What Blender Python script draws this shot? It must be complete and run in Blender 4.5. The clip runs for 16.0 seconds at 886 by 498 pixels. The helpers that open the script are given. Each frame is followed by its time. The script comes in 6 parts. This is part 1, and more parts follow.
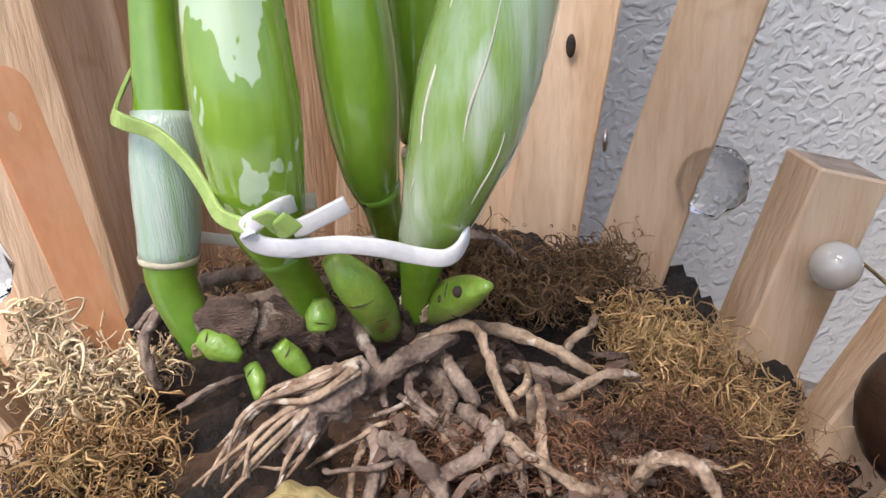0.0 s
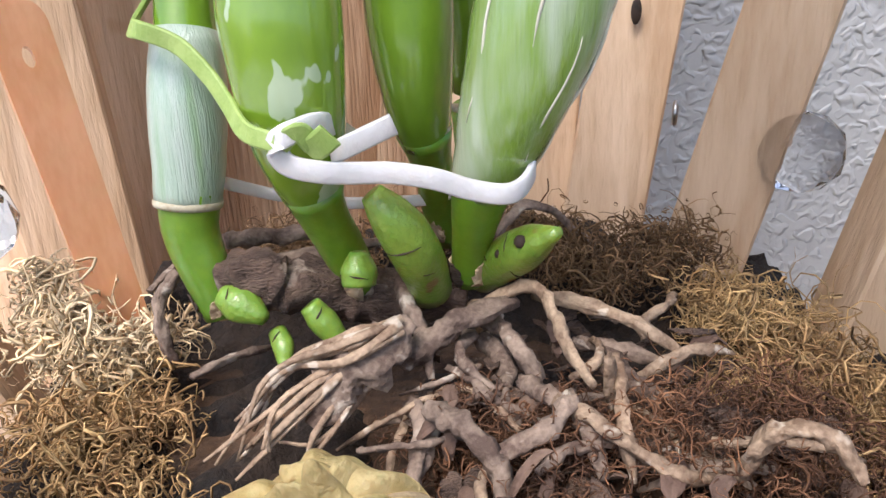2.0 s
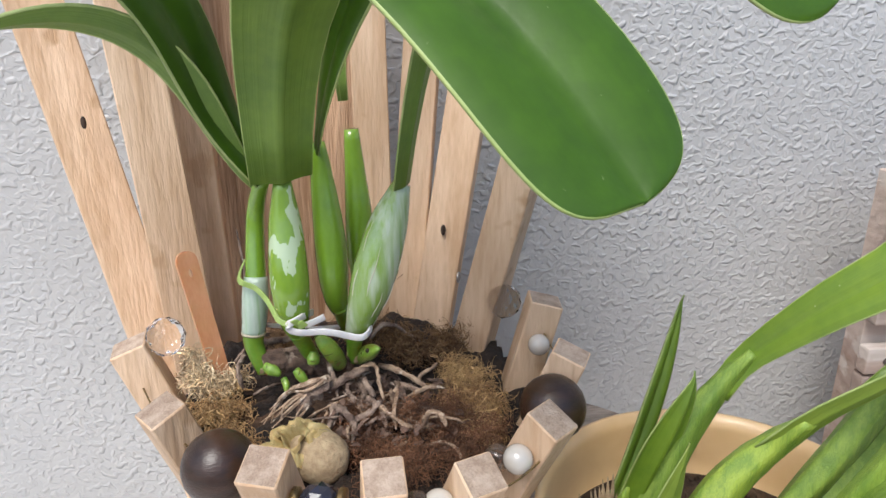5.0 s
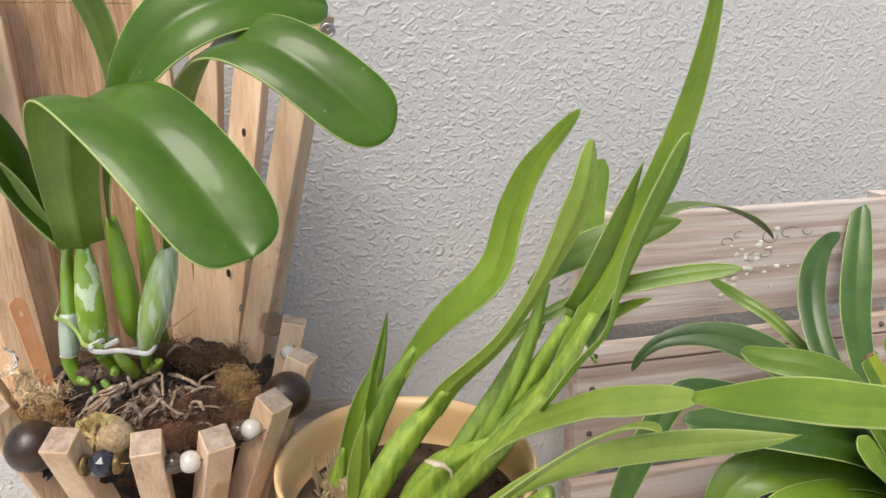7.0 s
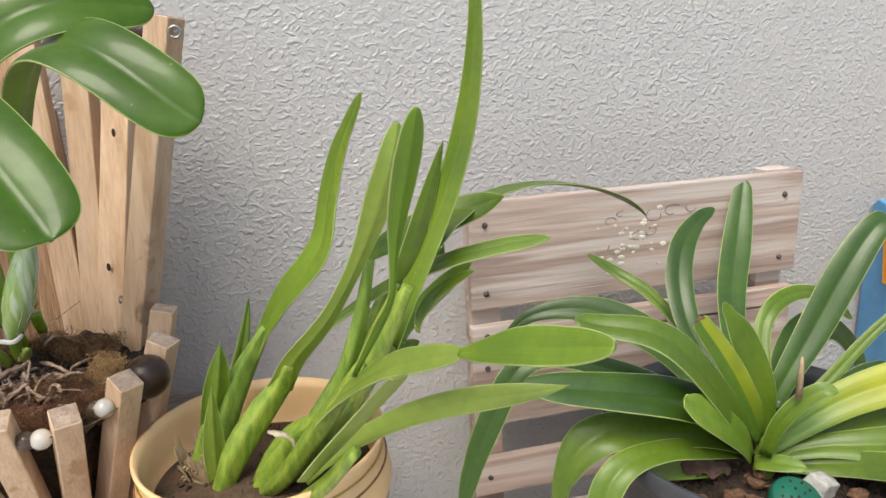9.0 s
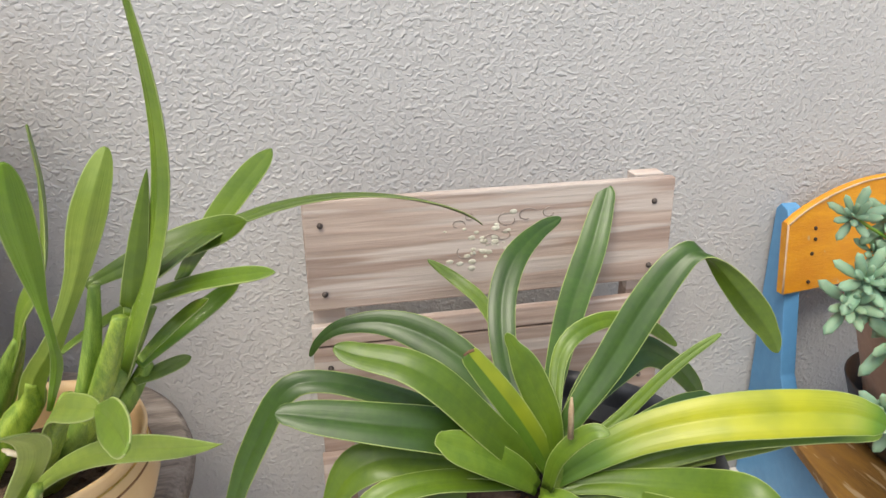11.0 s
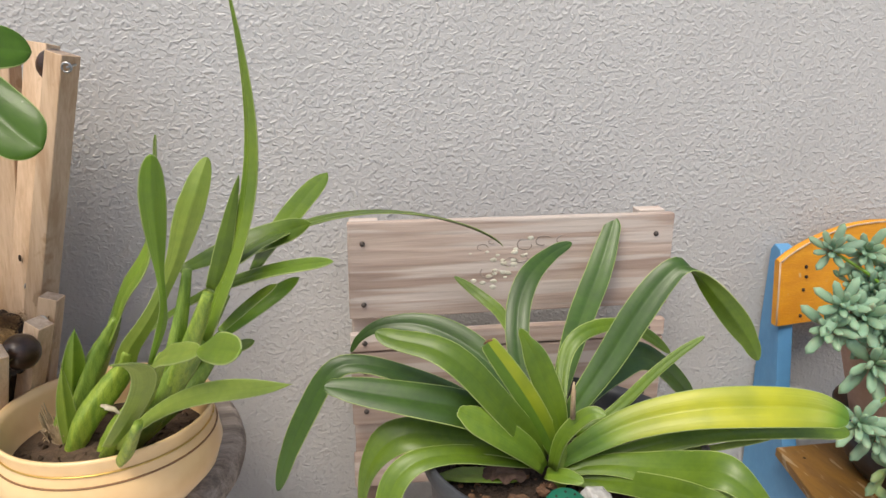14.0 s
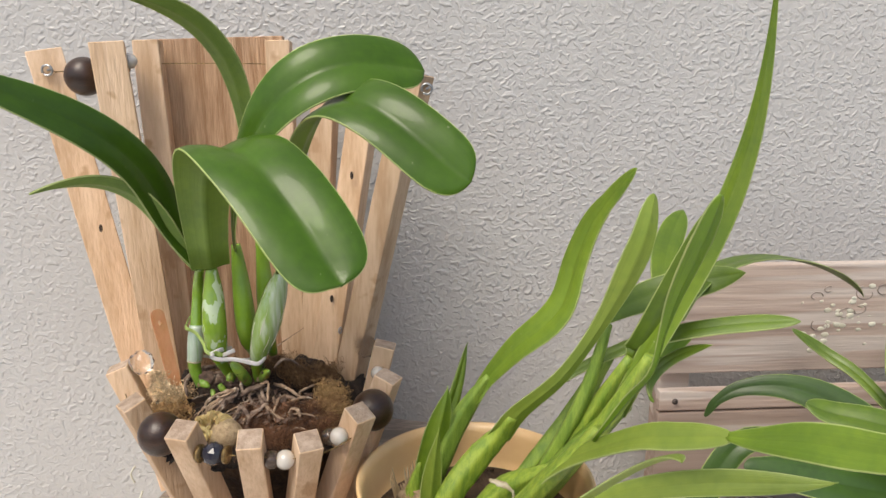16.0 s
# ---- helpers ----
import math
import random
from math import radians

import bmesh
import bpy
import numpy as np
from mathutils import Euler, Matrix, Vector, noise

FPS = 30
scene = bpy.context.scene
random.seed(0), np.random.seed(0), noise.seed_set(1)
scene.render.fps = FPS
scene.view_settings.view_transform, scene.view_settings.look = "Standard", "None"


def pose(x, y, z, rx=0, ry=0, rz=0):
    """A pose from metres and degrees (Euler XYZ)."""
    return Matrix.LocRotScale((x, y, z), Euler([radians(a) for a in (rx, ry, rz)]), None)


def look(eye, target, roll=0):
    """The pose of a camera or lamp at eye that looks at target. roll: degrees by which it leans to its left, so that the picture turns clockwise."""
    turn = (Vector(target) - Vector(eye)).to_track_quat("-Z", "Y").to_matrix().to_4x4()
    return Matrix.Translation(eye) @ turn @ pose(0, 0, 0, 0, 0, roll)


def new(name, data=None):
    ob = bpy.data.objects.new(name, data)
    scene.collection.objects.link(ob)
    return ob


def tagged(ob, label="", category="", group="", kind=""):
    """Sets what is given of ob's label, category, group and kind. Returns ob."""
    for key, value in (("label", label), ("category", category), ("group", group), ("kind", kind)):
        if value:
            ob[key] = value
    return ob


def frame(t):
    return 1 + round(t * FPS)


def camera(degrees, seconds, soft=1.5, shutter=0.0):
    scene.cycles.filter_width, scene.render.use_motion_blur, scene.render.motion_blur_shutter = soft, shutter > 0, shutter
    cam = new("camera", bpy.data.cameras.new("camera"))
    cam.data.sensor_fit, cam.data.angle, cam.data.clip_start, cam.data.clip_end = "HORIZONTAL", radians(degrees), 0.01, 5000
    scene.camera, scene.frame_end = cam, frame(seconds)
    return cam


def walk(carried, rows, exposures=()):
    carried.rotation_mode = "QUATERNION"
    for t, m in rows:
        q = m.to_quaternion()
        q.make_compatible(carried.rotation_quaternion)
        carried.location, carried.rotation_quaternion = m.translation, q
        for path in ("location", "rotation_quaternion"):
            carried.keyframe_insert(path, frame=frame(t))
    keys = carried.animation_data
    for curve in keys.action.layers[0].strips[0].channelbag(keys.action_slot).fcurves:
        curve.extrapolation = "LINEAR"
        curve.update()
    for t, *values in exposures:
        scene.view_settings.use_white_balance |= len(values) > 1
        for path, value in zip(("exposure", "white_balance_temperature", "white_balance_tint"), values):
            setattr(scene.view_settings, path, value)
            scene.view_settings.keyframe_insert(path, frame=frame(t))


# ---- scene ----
cam = camera(63.2, 16.0)
PATH = [
    (0, (0.025, 0.046, 0.502), (0.254, 1.856, -0.316), -1.6),
    (0.5, (0.027, 0.045, 0.493), (0.26, 1.873, -0.285), -1.5),
    (1, (0.022, 0.053, 0.485), (0.227, 1.902, -0.251), -1.6),
    (1.5, (0.02, 0.06, 0.474), (0.177, 1.92, -0.246), -1.8),
    (2, (0.022, 0.059, 0.477), (0.164, 1.928, -0.22), -1.8),
    (2.5, (0.022, 0.056, 0.479), (0.173, 1.928, -0.207), -1.4),
    (3, (0.019, 0.049, 0.484), (0.166, 1.923, -0.2), -1.1),
    (3.5, (0.014, 0.028, 0.493), (0.162, 1.903, -0.186), -0.6),
    (4, (0.02, -0.023, 0.518), (0.215, 1.838, -0.189), 1.2),
    (4.2, (0.024, -0.05, 0.536), (0.222, 1.81, -0.173), 1.0),
    (6.3, (0.092, -0.285, 0.665), (0.47, 1.591, 0.086), 0.5),
    (6.5, (0.1045, -0.297, 0.6625), (0.515, 1.574, 0.087), 0.69),
    (7, (0.129, -0.328, 0.661), (0.595, 1.528, 0.079), -0.0),
    (7.5, (0.159, -0.345, 0.661), (0.614, 1.515, 0.086), -1.5),
    (8, (0.176, -0.365, 0.659), (0.615, 1.498, 0.077), -2.1),
    (8.5, (0.197, -0.375, 0.658), (0.629, 1.491, 0.082), -2.5),
    (9, (0.236, -0.39, 0.651), (0.69, 1.472, 0.08), -2.4),
    (9.5, (0.259, -0.393, 0.663), (0.753, 1.46, 0.094), -2.3),
    (10, (0.318, -0.389, 0.67), (0.849, 1.453, 0.101), -2.5),
    (10.2, (0.364, -0.38, 0.697), (0.852, 1.442, 0.033), -1.8),
    (12.3, (0.465, -0.451, 0.682), (0.764, 1.387, -0.046), -0.4),
    (12.5, (0.458, -0.461, 0.681), (0.755, 1.382, -0.036), -0.0),
    (13, (0.439, -0.494, 0.685), (0.727, 1.374, 0.031), 0.4),
    (13.5, (0.424, -0.509, 0.691), (0.711, 1.385, 0.117), 0.8),
    (14, (0.417, -0.509, 0.685), (0.715, 1.39, 0.133), 0.3),
    (14.5, (0.389, -0.5, 0.681), (0.66, 1.404, 0.134), 0.2),
    (15, (0.331, -0.482, 0.677), (0.543, 1.431, 0.133), 0.5),
    (15.5, (0.2452, -0.4385, 0.683), (0.384, 1.494, 0.188), 0.05),
    (16, (0.147, -0.384, 0.6765), (0.3, 1.55, 0.193), 0.33),
]
EXPOSE = [(0.0, 0.92, 6150, 12), (1.0, 1.03, 6100, 12), (3.0, 1.02, 6050, 11), (3.5, 0.94, 5950, 10), (4.2, 0.7, 5850, 8), (6.3, 0.62, 6700, 8), (10.2, 0.62, 6700, 7), (12.3, 0.6, 6800, 8), (13.0, 0.61, 6800, 8), (14.0, 0.49, 6800, 9), (14.5, 0.42, 6800, 9), (15.5, 0.47, 6850, 9), (16.0, 0.48, 6900, 9)]
walk(cam, [(t, look(eye, target, roll)) for t, eye, target, roll in PATH], EXPOSE)

# ---- light ----
world = bpy.data.worlds.new("sky")
scene.world = world
world.use_nodes = True
wn = world.node_tree.nodes
sky = wn.new("ShaderNodeTexSky")
sky.sky_type, sky.sun_disc = "NISHITA", False
sky.sun_elevation, sky.sun_rotation = radians(57), radians(210)
sky.air_density, sky.dust_density = 1.0, 3.0
world.node_tree.links.new(sky.outputs[0], wn["Background"].inputs[0])
wn["Background"].inputs[1].default_value = 0.145
sun_data = bpy.data.lights.new("sun", "SUN")
sun_data.energy, sun_data.angle, sun_data.color = 1.7, radians(26), (1.0, 0.95, 0.88)
sun = new("sun", sun_data)
sun.matrix_world = look((-0.8, -1.55, 3.6), (0.3, 0.2, 0.4))


# ---- materials ----
def mat(name, base, rough=0.5, second=None, scale=20.0, bump=0.0, bscale=None, metal=0.0, stretch=(1, 1, 1), spots=None, veins=0.0, island=False, **more):
    """A painted, wooden, leafy or stony surface: two colours mixed by noise at two scales, with a fine relief."""
    m = bpy.data.materials.new(name)
    m.use_nodes = True
    n, l = m.node_tree.nodes, m.node_tree.links
    b = n["Principled BSDF"]
    b.inputs["Roughness"].default_value, b.inputs["Metallic"].default_value = rough, metal
    for key, value in more.items():
        b.inputs[key.replace("_", " ")].default_value = value
    tc, mp = n.new("ShaderNodeTexCoord"), n.new("ShaderNodeMapping")
    mp.inputs["Scale"].default_value = stretch
    l.new(tc.outputs["Object"], mp.inputs[0])
    n1, n2 = n.new("ShaderNodeTexNoise"), n.new("ShaderNodeTexNoise")
    for t, k in ((n1, scale), (n2, scale * 7)):
        t.inputs["Scale"].default_value, t.inputs["Detail"].default_value = k, 5
        l.new(mp.outputs[0], t.inputs["Vector"])
    add = n.new("ShaderNodeMath")
    add.operation = "MULTIPLY_ADD"
    add.inputs[1].default_value = 0.45
    l.new(n2.outputs[0], add.inputs[0])
    l.new(n1.outputs[0], add.inputs[2])
    ramp = n.new("ShaderNodeMapRange")
    ramp.inputs["From Min"].default_value, ramp.inputs["From Max"].default_value = 0.56, 0.88
    l.new(add.outputs[0], ramp.inputs[0])
    mix = n.new("ShaderNodeMix")
    mix.data_type = "RGBA"
    mix.inputs["A"].default_value = (*base, 1)
    mix.inputs["B"].default_value = (*(second or [c * 0.7 for c in base]), 1)
    l.new(ramp.outputs[0], mix.inputs["Factor"])
    out = mix.outputs["Result"]
    if spots:
        colour, size, edge, *blur = spots
        n3 = n.new("ShaderNodeTexNoise")
        n3.inputs["Scale"].default_value, n3.inputs["Detail"].default_value = size, 3
        l.new((mp if blur else tc).outputs[0 if blur else "Object"], n3.inputs["Vector"])
        r3 = n.new("ShaderNodeMapRange")
        r3.inputs["From Min"].default_value, r3.inputs["From Max"].default_value = edge, edge + (blur[0] if blur else 0.06)
        l.new(n3.outputs[0], r3.inputs[0])
        mx = n.new("ShaderNodeMix")
        mx.data_type = "RGBA"
        l.new(r3.outputs[0], mx.inputs["Factor"])
        l.new(out, mx.inputs["A"])
        mx.inputs["B"].default_value = (*colour, 1)
        out = mx.outputs["Result"]
    oi, hv, vr = n.new("ShaderNodeObjectInfo"), n.new("ShaderNodeHueSaturation"), n.new("ShaderNodeMapRange")
    vr.inputs["To Min"].default_value, vr.inputs["To Max"].default_value = 0.86, 1.12
    if island:
        oi = n.new("ShaderNodeNewGeometry")
        vr.inputs["To Min"].default_value, vr.inputs["To Max"].default_value = 0.55, 1.3
    l.new(oi.outputs["Random Per Island" if island else "Random"], vr.inputs[0])
    l.new(vr.outputs[0], hv.inputs["Value"])
    l.new(out, hv.inputs["Color"])
    l.new(hv.outputs[0], b.inputs["Base Color"])
    if veins:
        uv, um, nv = n.new("ShaderNodeTexCoord"), n.new("ShaderNodeMapping"), n.new("ShaderNodeTexNoise")
        um.inputs["Scale"].default_value = (5, 0.6, 1)
        nv.inputs["Scale"].default_value, nv.inputs["Detail"].default_value = 3.0, 4
        vm, vx = n.new("ShaderNodeMapRange"), n.new("ShaderNodeMix")
        vm.inputs["From Min"].default_value, vm.inputs["From Max"].default_value = 0.35, 0.65
        vm.inputs["To Min"].default_value, vm.inputs["To Max"].default_value = 1 - veins, 1 + veins
        l.new(uv.outputs["UV"], um.inputs[0])
        l.new(um.outputs[0], nv.inputs["Vector"])
        l.new(nv.outputs[0], vm.inputs[0])
        vx.data_type, vx.blend_type = "RGBA", "MULTIPLY"
        vx.inputs["Factor"].default_value = 1
        l.new(hv.outputs[0], vx.inputs["A"])
        l.new(vm.outputs[0], vx.inputs["B"])
        l.new(vx.outputs["Result"], b.inputs["Base Color"])
    if bump:
        bp = n.new("ShaderNodeBump")
        bp.inputs["Distance"].default_value = bump
        nb = nv if veins else n2
        if bscale:
            nb = n.new("ShaderNodeTexNoise")
            nb.inputs["Scale"].default_value, nb.inputs["Detail"].default_value = bscale, 4
            l.new(mp.outputs[0], nb.inputs["Vector"])
        l.new(nb.outputs[0], bp.inputs["Height"])
        l.new(bp.outputs[0], b.inputs["Normal"])
    return m


def two_tone(m, colour, length, breadth):
    """Tints a leaf: colour lies between the given shares of its length and of its breadth, (in, full, full, out) each."""
    n, l = m.node_tree.nodes, m.node_tree.links
    target = n["Principled BSDF"].inputs["Base Color"]
    before = target.links[0].from_socket
    tc, sep, wob = n.new("ShaderNodeTexCoord"), n.new("ShaderNodeSeparateXYZ"), n.new("ShaderNodeTexNoise")
    wob.inputs["Scale"].default_value = 30
    l.new(tc.outputs["Object"], wob.inputs["Vector"])
    l.new(tc.outputs["UV"], sep.inputs[0])
    share = None
    for axis, (a, b, c, d) in ((1, length), (0, breadth)):
        for lo, hi in ((a, b), (d, c)):
            q = n.new("ShaderNodeMapRange")
            q.inputs["From Min"].default_value, q.inputs["From Max"].default_value = lo, hi
            l.new(sep.outputs[axis], q.inputs[0])
            if share:
                mul = n.new("ShaderNodeMath")
                mul.operation = "MULTIPLY"
                l.new(share, mul.inputs[0])
                l.new(q.outputs[0], mul.inputs[1])
                share = mul.outputs[0]
            else:
                share = q.outputs[0]
    sway = n.new("ShaderNodeMapRange")
    sway.inputs["From Min"].default_value, sway.inputs["From Max"].default_value = 0.2, 0.55
    sway.inputs["To Min"].default_value = 0.6
    l.new(wob.outputs[0], sway.inputs[0])
    mul, mix = n.new("ShaderNodeMath"), n.new("ShaderNodeMix")
    mul.operation, mix.data_type = "MULTIPLY", "RGBA"
    l.new(share, mul.inputs[0])
    l.new(sway.outputs[0], mul.inputs[1])
    l.new(mul.outputs[0], mix.inputs["Factor"])
    l.new(before, mix.inputs["A"])
    mix.inputs["B"].default_value = (*colour, 1)
    l.new(mix.outputs["Result"], target)
    return m


def stucco():
    """Satin grey paint on a wall with raised worm-like texture."""
    m = bpy.data.materials.new("stucco")
    m.use_nodes = True
    n, l = m.node_tree.nodes, m.node_tree.links
    b = n["Principled BSDF"]
    b.inputs["Roughness"].default_value = 0.36
    tc, mp = n.new("ShaderNodeTexCoord"), n.new("ShaderNodeMapping")
    mp.inputs["Scale"].default_value = (1, 1, 1.15)
    l.new(tc.outputs["Object"], mp.inputs[0])
    warp = n.new("ShaderNodeTexNoise")
    warp.inputs["Scale"].default_value, warp.inputs["Detail"].default_value = 60, 1.0
    l.new(mp.outputs[0], warp.inputs["Vector"])

    def math_node(kind, a, c):
        q = n.new("ShaderNodeMath")
        q.operation = kind
        for slot, value in ((0, a), (1, c)):
            if isinstance(value, float):
                q.inputs[slot].default_value = value
            else:
                l.new(value, q.inputs[slot])
        return q.outputs[0]

    def soft(value, lo, hi, to_lo, to_hi):
        q = n.new("ShaderNodeMapRange")
        q.interpolation_type = "SMOOTHSTEP"
        for slot, k in (("From Min", lo), ("From Max", hi), ("To Min", to_lo), ("To Max", to_hi)):
            q.inputs[slot].default_value = k
        l.new(value, q.inputs[0])
        return q.outputs[0]

    def worms(scale, wide, cut_scale):
        """Short raised strings: the middle lines of a noise, broken off by a second noise."""
        a, c = n.new("ShaderNodeTexNoise"), n.new("ShaderNodeTexNoise")
        for node, k in ((a, scale), (c, cut_scale)):
            node.inputs["Scale"].default_value, node.inputs["Detail"].default_value = k, 0.0
            node.inputs["Distortion"].default_value = 0.35
            l.new(mp.outputs[0], node.inputs["Vector"])
        off = math_node("ABSOLUTE", math_node("SUBTRACT", a.outputs[0], 0.5), 0.0)
        return math_node("MULTIPLY", soft(off, 0.0, wide, 1.0, 0.0), soft(c.outputs[0], 0.42, 0.54, 0.0, 1.0))

    def blobs(scale):
        a = n.new("ShaderNodeTexNoise")
        a.inputs["Scale"].default_value, a.inputs["Detail"].default_value, a.inputs["Distortion"].default_value = scale, 0.5, 0.5
        l.new(mp.outputs[0], a.inputs["Vector"])
        return soft(a.outputs[0], 0.46, 0.74, 0.0, 1.0)

    grain, big = n.new("ShaderNodeTexNoise"), n.new("ShaderNodeTexNoise")
    for node, k in ((grain, 500), (big, 9)):
        node.inputs["Scale"].default_value, node.inputs["Detail"].default_value = k, 3
        l.new(tc.outputs["Object"], node.inputs["Vector"])
    ridge = math_node("MAXIMUM", blobs(160.0), math_node("MULTIPLY", worms(128.0, 0.24, 130.0), 0.42))
    ridge = math_node("ADD", ridge, math_node("MULTIPLY", warp.outputs[0], 0.5))
    ridge = math_node("ADD", ridge, math_node("MULTIPLY", grain.outputs[0], 0.05))
    amp = n.new("ShaderNodeMapRange")
    amp.inputs["From Min"].default_value, amp.inputs["From Max"].default_value = 0.35, 0.65
    amp.inputs["To Min"].default_value, amp.inputs["To Max"].default_value = 0.7, 1
    l.new(big.outputs[0], amp.inputs[0])
    mul = n.new("ShaderNodeMath")
    mul.operation = "MULTIPLY"
    l.new(ridge, mul.inputs[0])
    l.new(amp.outputs[0], mul.inputs[1])
    bp = n.new("ShaderNodeBump")
    bp.inputs["Distance"].default_value = 0.0011
    l.new(mul.outputs[0], bp.inputs["Height"])
    l.new(bp.outputs[0], b.inputs["Normal"])
    mix = n.new("ShaderNodeMix")
    mix.data_type = "RGBA"
    mix.inputs["A"].default_value, mix.inputs["B"].default_value = (0.425, 0.415, 0.40, 1), (0.49, 0.48, 0.465, 1)
    l.new(big.outputs[0], mix.inputs["Factor"])
    l.new(mix.outputs["Result"], b.inputs["Base Color"])
    return m


STUCCO = stucco()
PALE = mat("pale_pine", (0.70, 0.51, 0.345), 0.65, (0.51, 0.335, 0.20), 9, 0.001, stretch=(6, 6, 0.8), spots=((0.47, 0.30, 0.17), 34, 0.63))
SAWN = mat("sawn_end", (0.45, 0.35, 0.27), 0.9, (0.28, 0.20, 0.145), 150, 0.001, bscale=500)
BOARD = mat("rough_board", (0.58, 0.39, 0.25), 0.7, (0.30, 0.165, 0.085), 13, 0.002, stretch=(9, 9, 0.5))
GREYWOOD = mat("weathered_wood", (0.42, 0.35, 0.29), 0.8, (0.17, 0.135, 0.11), 8, 0.002, stretch=(1.2, 7, 7))
CHAIRWOOD = mat("washed_pine", (0.54, 0.43, 0.36), 0.8, (0.31, 0.215, 0.17), 2.3, 0.0016, stretch=(0.45, 6, 9), spots=((0.58, 0.50, 0.44), 5, 0.54, 0.06))
LAND = mat("dry_earth", (0.20, 0.15, 0.10), 0.95, (0.13, 0.10, 0.06), 0.8, 0.01)
FLOOR = mat("white_tile", (0.64, 0.62, 0.585), 0.4, (0.55, 0.53, 0.50), 4)
SKIRT = mat("grey_skirting", (0.30, 0.295, 0.285), 0.5, (0.25, 0.245, 0.235), 15)
YPOT = mat("yellow_glaze", (0.82, 0.565, 0.29), 0.36, (0.76, 0.50, 0.24), 12, Coat_Weight=0.25)
BPOT = mat("black_plastic", (0.028, 0.03, 0.035), 0.4, (0.048, 0.051, 0.058), 25)
SOIL = mat("soil", (0.045, 0.028, 0.017), 0.95, (0.018, 0.011, 0.007), 60, 0.004, bscale=180)
BARK = mat("bark", (0.20, 0.105, 0.055), 0.9, (0.08, 0.04, 0.022), 70, 0.002)
# worn ochre seat paint, darkened throughout to carry the shade lying on the seat
OCHRESHADE = mat("worn_ochre_shaded", (0.235, 0.12, 0.022), 0.55, (0.165, 0.082, 0.02), 10, 0.0006, stretch=(6, 1, 6), spots=((0.34, 0.24, 0.13), 14, 0.6, 0.04))
BLUE = mat("blue_paint", (0.11, 0.30, 0.52), 0.5, (0.085, 0.25, 0.46), 10, 0.0006, spots=((0.35, 0.36, 0.35), 60, 0.74))
YELLOW = mat("yellow_paint", (0.68, 0.30, 0.012), 0.45, (0.59, 0.235, 0.01), 12, 0.0006, stretch=(1, 6, 6), spots=((0.55, 0.36, 0.17), 50, 0.69))
LEAFD = mat("leaf_dark", (0.042, 0.095, 0.008), 0.42, (0.028, 0.066, 0.006), 26, 0.0002, Coat_Weight=0.08, Coat_Roughness=0.2, veins=0.05)
LEAFM = mat("leaf_mid", (0.1, 0.166, 0.006), 0.45, (0.066, 0.122, 0.005), 24, 0.0002, Coat_Weight=0.06, Coat_Roughness=0.2, veins=0.05)
LEAFL = mat("leaf_light", (0.15, 0.235, 0.018), 0.45, (0.10, 0.175, 0.014), 22, 0.0003, Coat_Weight=0.08, veins=0.05, spots=((0.5, 0.53, 0.36), 230, 0.745))
LEAFY = two_tone(mat("leaf_yellowing", (0.10, 0.20, 0.012), 0.42, (0.075, 0.16, 0.01), 22, 0.0003, veins=0.05), (0.35, 0.36, 0.005), (0.14, 0.36, 0.64, 0.92), (-0.3, 0.1, 1.2, 1.3))
LEAFT = two_tone(mat("leaf_half_yellow", (0.085, 0.165, 0.01), 0.42, (0.06, 0.125, 0.009), 22, 0.0003, veins=0.05), (0.24, 0.29, 0.014), (0.1, 0.4, 1.2, 1.3), (0.46, 0.52, 1.2, 1.3))
BALLWOOD = mat("dark_wood_bead", (0.022, 0.011, 0.007), 0.32, (0.045, 0.02, 0.011), 60, 0.0002, stretch=(1, 1, 4))
PEARL = mat("pearl", (0.60, 0.56, 0.50), 0.1, (0.50, 0.46, 0.41), 30, Coat_Weight=1.0)

GLASS = mat("clear_glass", (0.97, 0.97, 0.97), 0.03, (0.93, 0.93, 0.93), 20, Transmission_Weight=1.0, IOR=1.22)
SMOKE = mat("smoky_glass", (0.16, 0.11, 0.08), 0.08, (0.1, 0.07, 0.05), 40, Transmission_Weight=0.5)
BLACKBEAD = mat("black_glass", (0.012, 0.013, 0.018), 0.08, (0.02, 0.02, 0.03), 20)
BRASS = mat("old_brass", (0.35, 0.24, 0.1), 0.4, (0.12, 0.08, 0.04), 300, 0.0004, metal=0.9)
STEEL = mat("steel", (0.5, 0.5, 0.5), 0.3, (0.35, 0.35, 0.35), 80, metal=1.0)
GOLD = mat("gold_paint", (0.62, 0.42, 0.12), 0.3, (0.5, 0.32, 0.09), 200, metal=0.8)
DARKLINE = mat("brown_line", (0.22, 0.10, 0.035), 0.5, (0.28, 0.14, 0.05), 100)
NAIL = mat("rusty_nail", (0.14, 0.115, 0.10), 0.6, (0.04, 0.03, 0.026), 300, metal=0.3)
SCROLL = mat("faded_print", (0.20, 0.16, 0.135), 0.8, (0.34, 0.29, 0.25), 200)
KNOT = mat("knot", (0.05, 0.028, 0.017), 0.8, (0.015, 0.009, 0.006), 200)
MARKER = mat("varnished_marker", (0.58, 0.31, 0.17), 0.32, (0.50, 0.24, 0.11), 30, stretch=(4, 4, 1), Subsurface_Weight=0.35, Subsurface_Radius=(0.006, 0.002, 0.0008), Subsurface_Scale=0.6)
STEM = mat("fresh_stem", (0.155, 0.29, 0.02), 0.36, (0.10, 0.22, 0.015), 60, 0.0002, Coat_Weight=0.3, Subsurface_Weight=0.15)
